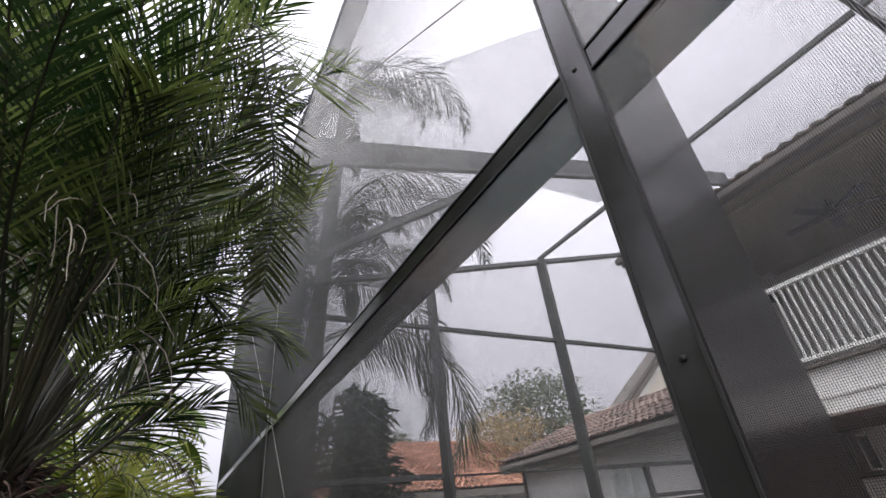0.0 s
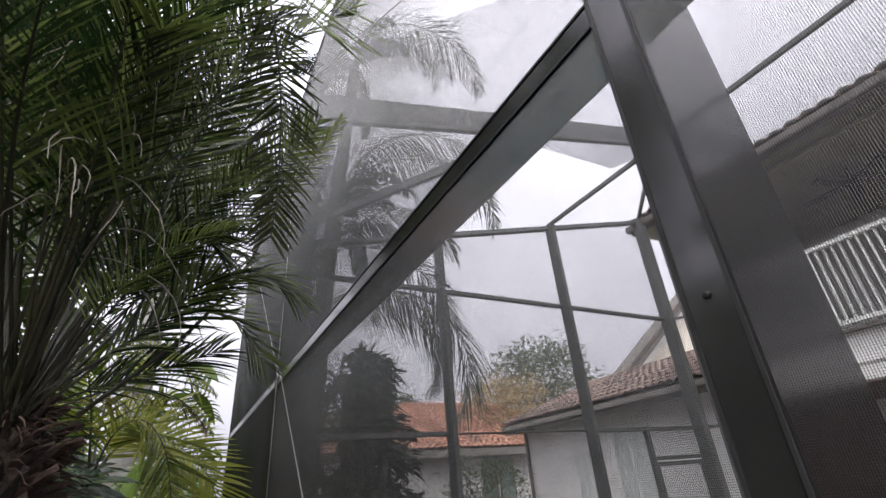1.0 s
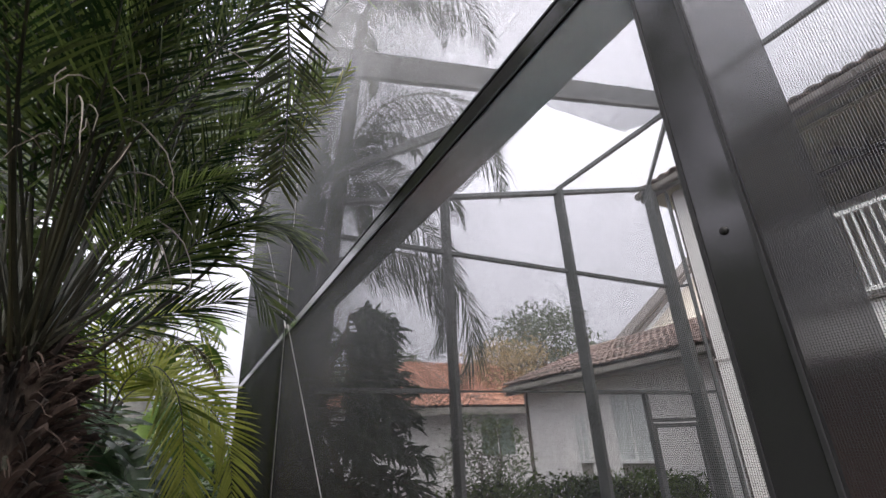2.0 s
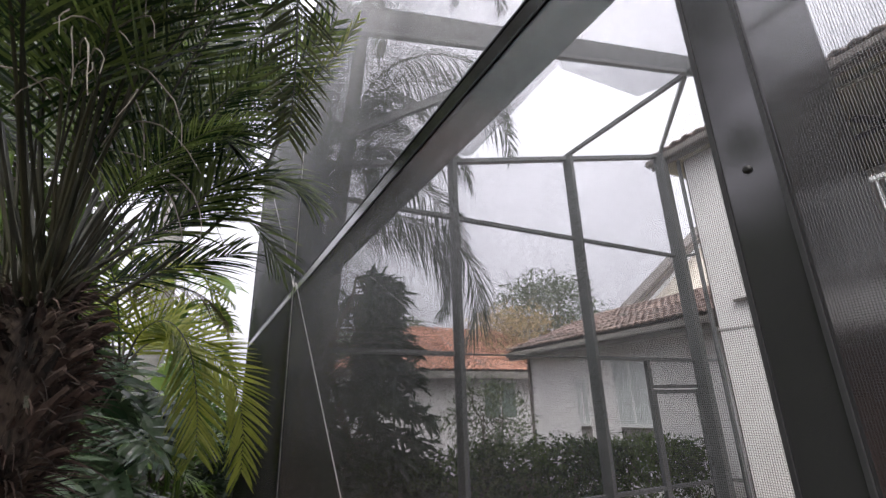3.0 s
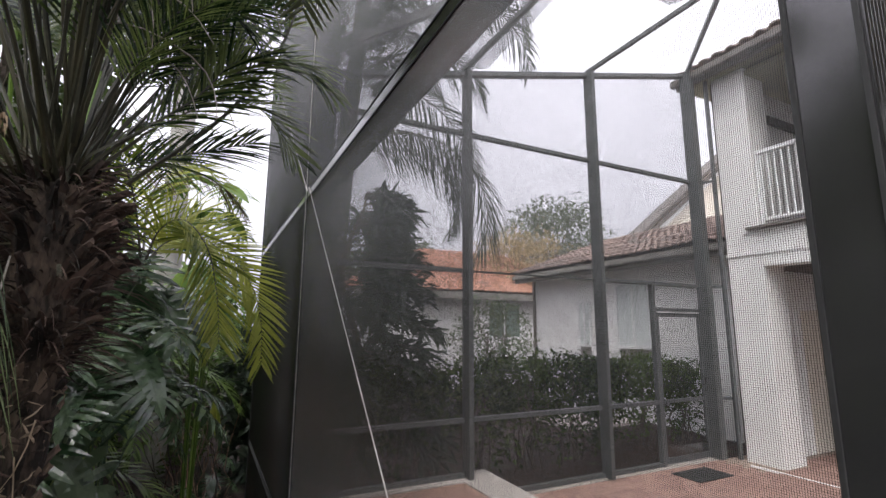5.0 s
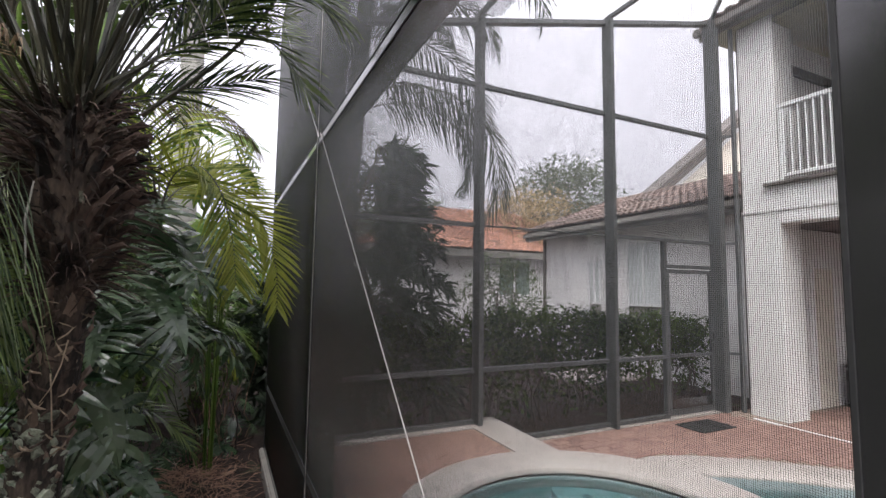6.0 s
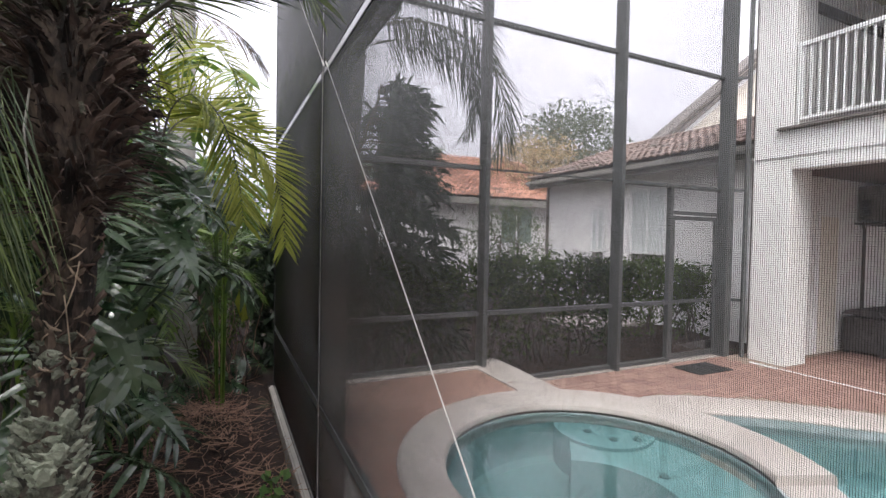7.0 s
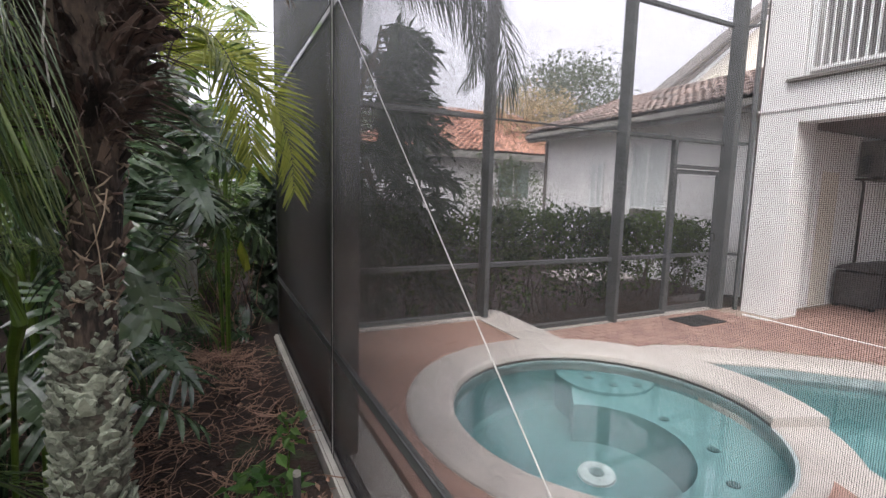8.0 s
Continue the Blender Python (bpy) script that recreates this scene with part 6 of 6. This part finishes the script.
def queen_palm(x, y, z, n, seed, ln=3.0, lean=0.0, label="tall queen palm with long drooping fronds", dark=True):
    rng = random.Random(seed)
    p = thing("palm_tree", label, "palm tree", (x + lean, y, 0))
    pts = [Vector((x + lean * (1 - s), y, -0.2 + (z + 0.2) * s)) for s in (0, 0.25, 0.5, 0.75, 1.0)]
    part("trunk", tube(pts, [0.19, 0.15, 0.14, 0.13, 0.11], 14), QUEEN_BARK if dark else PALE_BARK, p, "grey ringed palm trunk")
    kinds = [frond_mesh(PALM_FAR, ln, r, dr, 80, ln * 0.27, 0.011, hg, seed * 5 + i, spread=66, lift=5, stem=0.022, start=0.12) for i, (r, dr, hg) in enumerate(((75, 110, 0.5), (55, 125, 0.6), (35, 120, 0.7), (10, 95, 0.8), (-20, 60, 0.8)))]
    for k in range(n):
        a = k * 137.5 + rng.uniform(-15, 15)
        f = k / n
        set_frond(kinds[min(4, int(f * 5))], p, (x, y, z + 0.1 - 0.2 * f), a, rng.uniform(-20, 20), rng.uniform(-6, 6), rng.uniform(0.85, 1.1))
    return p


queen = queen_palm(1.45, 7.5, 6.2, 7, 91, 1.8, -0.35)
QF = [frond_mesh(PALM_FAR, ln, r, dr, 78, lf, 0.0125, hg, 611 + i, spread=62, lift=0, stem=0.024, start=0.10) for i, (ln, r, dr, lf, hg) in enumerate(((3.6, 30, 165, 1.0, 0.34), (4.8, 88, 190, 1.0, 0.36), (2.6, 40, 120, 0.85, 0.4), (4.6, 90, 175, 1.1, 0.36)))]
set_frond(QF[0], queen, (1.5, 7.45, 4.75), -2, 6, 0, 1.18)
set_frond(QF[0], queen, (1.5, 7.4, 4.5), -8, -8, 0, 0.80)
set_frond(QF[0], queen, (1.5, 7.45, 4.8), 4, 8, 4, 0.95)
set_frond(QF[0], queen, (1.5, 7.5, 5.7), 8, -10, 4, 1.0)
set_frond(QF[1], queen, (1.5, 7.45, 6.2), -2, -8, -4, 1.12)
set_frond(QF[1], queen, (1.5, 7.4, 6.2), -14, 10, 0, 1.0)
set_frond(QF[2], queen, (1.5, 7.4, 5.9), -24, -8, 0, 1.0)
set_frond(QF[2], queen, (1.5, 7.4, 6.1), -75, 8, 4, 0.9)
tall_queen = queen_palm(1.9, 7.8, 10.8, 5, 92, 1.8, -0.9)
set_frond(QF[3], tall_queen, (1.95, 7.75, 10.7), -2, 8, -6, 1.2)
set_frond(QF[3], tall_queen, (1.95, 7.7, 10.5), -18, -8, -6, 0.8)
set_frond(QF[1], tall_queen, (1.95, 7.75, 10.6), 8, 8, -4, 0.7)
queen_palm(-0.9, 7.1, 7.5, 14, 93, 2.6, 0.0, dark=False)
broad_tree(-0.75, 7.6, 2.3, 1.0, HEDGE, "low dark green garden shrub", 83, 110, 0.12, 26, 0.05, 0.0, 0.04)
broad_tree(-2.05, 4.8, 6.0, 0.95, HEDGE, "tall garden tree with a dense high crown", 86, 170, 0.18, 24, 0.34, 0.0, 0.08)
# unseen trees behind and left, added to darken the reflections in mesh and post
broad_tree(-4.6, -1.6, 4.2, 2.0, HEDGE, "dense tree with dark leaves added round the garden", 87, 150, 0.22, 26, 0.05)
broad_tree(-3.2, -4.6, 3.7, 2.0, HEDGE, "dense tree with dark leaves added round the garden", 88, 150, 0.22, 26, 0.05)
# unseen tree, added to block low light on the screen wall
broad_tree(-3.2, 0.7, 3.6, 1.9, HEDGE, "dense tree with dark leaves added round the garden", 84, 160, 0.18, 26, 0.1, 0.0, 0.07)
# ---- things on the deck and by the house ----
mat_at = (5.32, 4.58, 0.0)
dm = thing("doormat", "black rubber doormat in front of the screen door", "doormat", mat_at)
part("pad", box((4.97, 4.40, 0.001), (5.62, 4.80, 0.014), 0.004), BLACK, dm)
for k in range(9):
    part("rib", box((5.0 + 0.067 * k, 4.43, 0.0145), (5.041 + 0.067 * k, 4.77, 0.019), 0.002), BLACK, dm)

tagged(part("deck_drain", box((6.28, -6.0, -0.02), (6.315, 4.6, 0.003), 0.001), WHITE), "thin white deck drain strip in the pavers", "drain", kind="structure")

ch = thing("storage_chest", "dark wicker storage chest with a curved lid against the wall", "storage chest", (8.85, 4.15, 0))
part("body", box((8.36, 3.92, 0.04), (9.32, 4.46, 0.56), 0.02), WICKER, ch)
lid = bmesh.new()
rows = []
for k in range(9):
    a = math.pi * (0.08 + 0.84 * k / 8)
    y, z = 4.19 - 0.29 * math.cos(a), 0.56 + 0.15 * math.sin(a)
    rows.append([lid.verts.new((8.35, y, z)), lid.verts.new((9.33, y, z))])
for a, b in zip(rows, rows[1:]):
    lid.faces.new((a[0], a[1], b[1], b[0]))
lid.faces.new([r[0] for r in rows])
lid.faces.new([r[1] for r in rows][::-1])
lid.faces.new((rows[0][0], rows[-1][0], rows[-1][1], rows[0][1]))
bmesh.ops.recalc_face_normals(lid, faces=lid.faces)
part("lid", lid, WICKER, ch)
for k in range(14):
    x = 8.39 + 0.07 * k
    part("slat", box((x, 3.912, 0.07), (x + 0.045, 3.919, 0.53), 0.002), WICKER, ch)
for x in (8.40, 9.28):
    for y in (3.96, 4.42):
        part("foot", box((x - 0.03, y - 0.03, 0.0), (x + 0.03, y + 0.03, 0.04)), BLACK, ch)

wu = thing("wall_unit", "dark wall-mounted service box with dark louvre and pipe", "wall box", (9.0, 4.5, 2.2))
part("case", box((8.86, 4.22, 2.06), (9.46, 4.547, 2.62), 0.015), GUTTER, wu)
part("panel", box((9.10, 4.205, 2.12), (9.44, 4.219, 2.58), 0.006), DARK_GLASS, wu, "dark panel")
for a, b in (((9.07, 4.20, 2.09), (9.10, 4.218, 2.61)), ((9.44, 4.20, 2.09), (9.46, 4.218, 2.61)), ((9.10, 4.20, 2.581), (9.44, 4.218, 2.61)), ((9.10, 4.20, 2.09), (9.44, 4.218, 2.119))):
    part("frame", box(a, b, 0.003), WHITE, wu, "white panel frame")
for k in range(6):
    part("louvre", bar((8.72, 4.40, 2.12 + 0.05 * k), (8.858, 4.40, 2.12 + 0.05 * k), 0.10, 0.016, (0, 0.4, 1)), BLACK, wu, "black louvre blade")
part("shelf", box((8.80, 4.20, 2.0), (9.58, 4.547, 2.03), 0.006), BROWN, wu)
part("pipe", tube([(8.95, 4.50, 2.02), (9.02, 4.50, 1.9), (9.04, 4.50, 0.02)], [0.02, 0.02, 0.02], 10), BROWN, wu, "dark vertical pipe")
part("outlet", box((7.16, 4.535, 1.02), (7.24, 4.549, 1.14), 0.003), BROWN, house, "small dark socket plate")
pd = part("patio_door", box((7.78, 4.528, 0.0), (8.30, 4.549, 2.10), 0.004), STUCCO_WARM, house, "pale closed patio door")
part("door_frame", box((7.72, 4.52, 0.0), (7.777, 4.549, 2.16), 0.004), STUCCO, pd)
part("door_frame", box((7.78, 4.52, 2.103), (8.30, 4.549, 2.16), 0.004), STUCCO, pd)

# fallen palm bits on the raised deck
for k, (x, y, a, ln) in enumerate(((1.35, 4.25, 0.4, 0.16), (2.0, 4.32, 0.1, 0.22), (4.55, 4.35, 0.7, 0.3))):
    z = LEVEL + 0.004 if x < 2.1 else 0.004
    d = Vector((math.cos(a), math.sin(a), 0)) * ln
    p = Vector((x, y, z))
    tw = thing("fallen_twig", "fallen dry brown twig on the deck", "twig", (x, y, z), group="fallen twigs")
    part("stick", tube([p, p + d * 0.5 + Vector((0.01, 0.012, 0.008)), p + d], [0.005, 0.006, 0.003], 6), TWIG, tw)

# ---- pavers ----
PW, PH, GAP = 0.205, 0.105, 0.008


def paver_mesh(w, h, seed):
    rng = random.Random(seed)
    e, t = 0.006, 0.045
    a = [(GAP / 2, GAP / 2), (w - GAP / 2, GAP / 2), (w - GAP / 2, h - GAP / 2), (GAP / 2, h - GAP / 2)]
    b = [(a[0][0] + e, a[0][1] + e), (a[1][0] - e, a[1][1] + e), (a[2][0] - e, a[2][1] - e), (a[3][0] + e, a[3][1] - e)]
    v = [(x, y, -t) for x, y in a] + [(x, y, -0.004 + rng.uniform(-0.001, 0.001)) for x, y in a] + [(x, y, rng.uniform(-0.001, 0.001)) for x, y in b]
    f = [(8, 9, 10, 11)] + [(k + o, (k + 1) % 4 + o, (k + 1) % 4 + 4 + o, k + 4 + o) for o in (0, 4) for k in range(4)]
    return mesh_of("paver", v, f, PAVER)


pavers = [paver_mesh(PW, PH, s) for s in range(5)]
rest_v, rest_f, count = [], [], 0
spots = []
for j in range(int(7.6 / PH)):
    for i in range(int(7.0 / PW)):
        x, y = 2.52 + i * PW + (PW / 2 if j % 2 else 0), 4.86 - j * PH
        cx, cy = x + PW / 2, y + PH / 2
        if cx > 9.45 or inside((cx, cy), POOL_OUT) or math.hypot(cx - RIM[0], cy - RIM[1]) < RIM_R + 0.08:
            continue
        if any(inside(q, POOL_OUT) for q in ((x, y), (x + PW, y), (x, y + PH), (x + PW, y + PH))):
            continue
        if cy < 4.0 and cx < 3.3:
            continue
        if 6.2 < cx < 7.0 and cy > 4.2 or cx > 6.45 and cy > 4.45:
            continue
        spots.append((cx + abs(cy - 4.2) * 1.5, x, y))
spots.sort()
rp = random.Random(7)
for n, (_, x, y) in enumerate(spots):
    me = pavers[rp.randrange(5)]
    z = rp.uniform(-0.002, 0.001)
    if n < 300:
        p = part("paver", me, PAVER, deck)
        p.location = (x, y, z)
    else:
        k = len(rest_v)
        rest_v += [(v.co.x + x, v.co.y + y, v.co.z + z) for v in me.vertices]
        rest_f += [tuple(k + i for i in q.vertices) for q in me.polygons]
tagged(part("paver_field", mesh_of("paver_field", rest_v, rest_f, PAVER), PAVER, deck), kind="stuff")
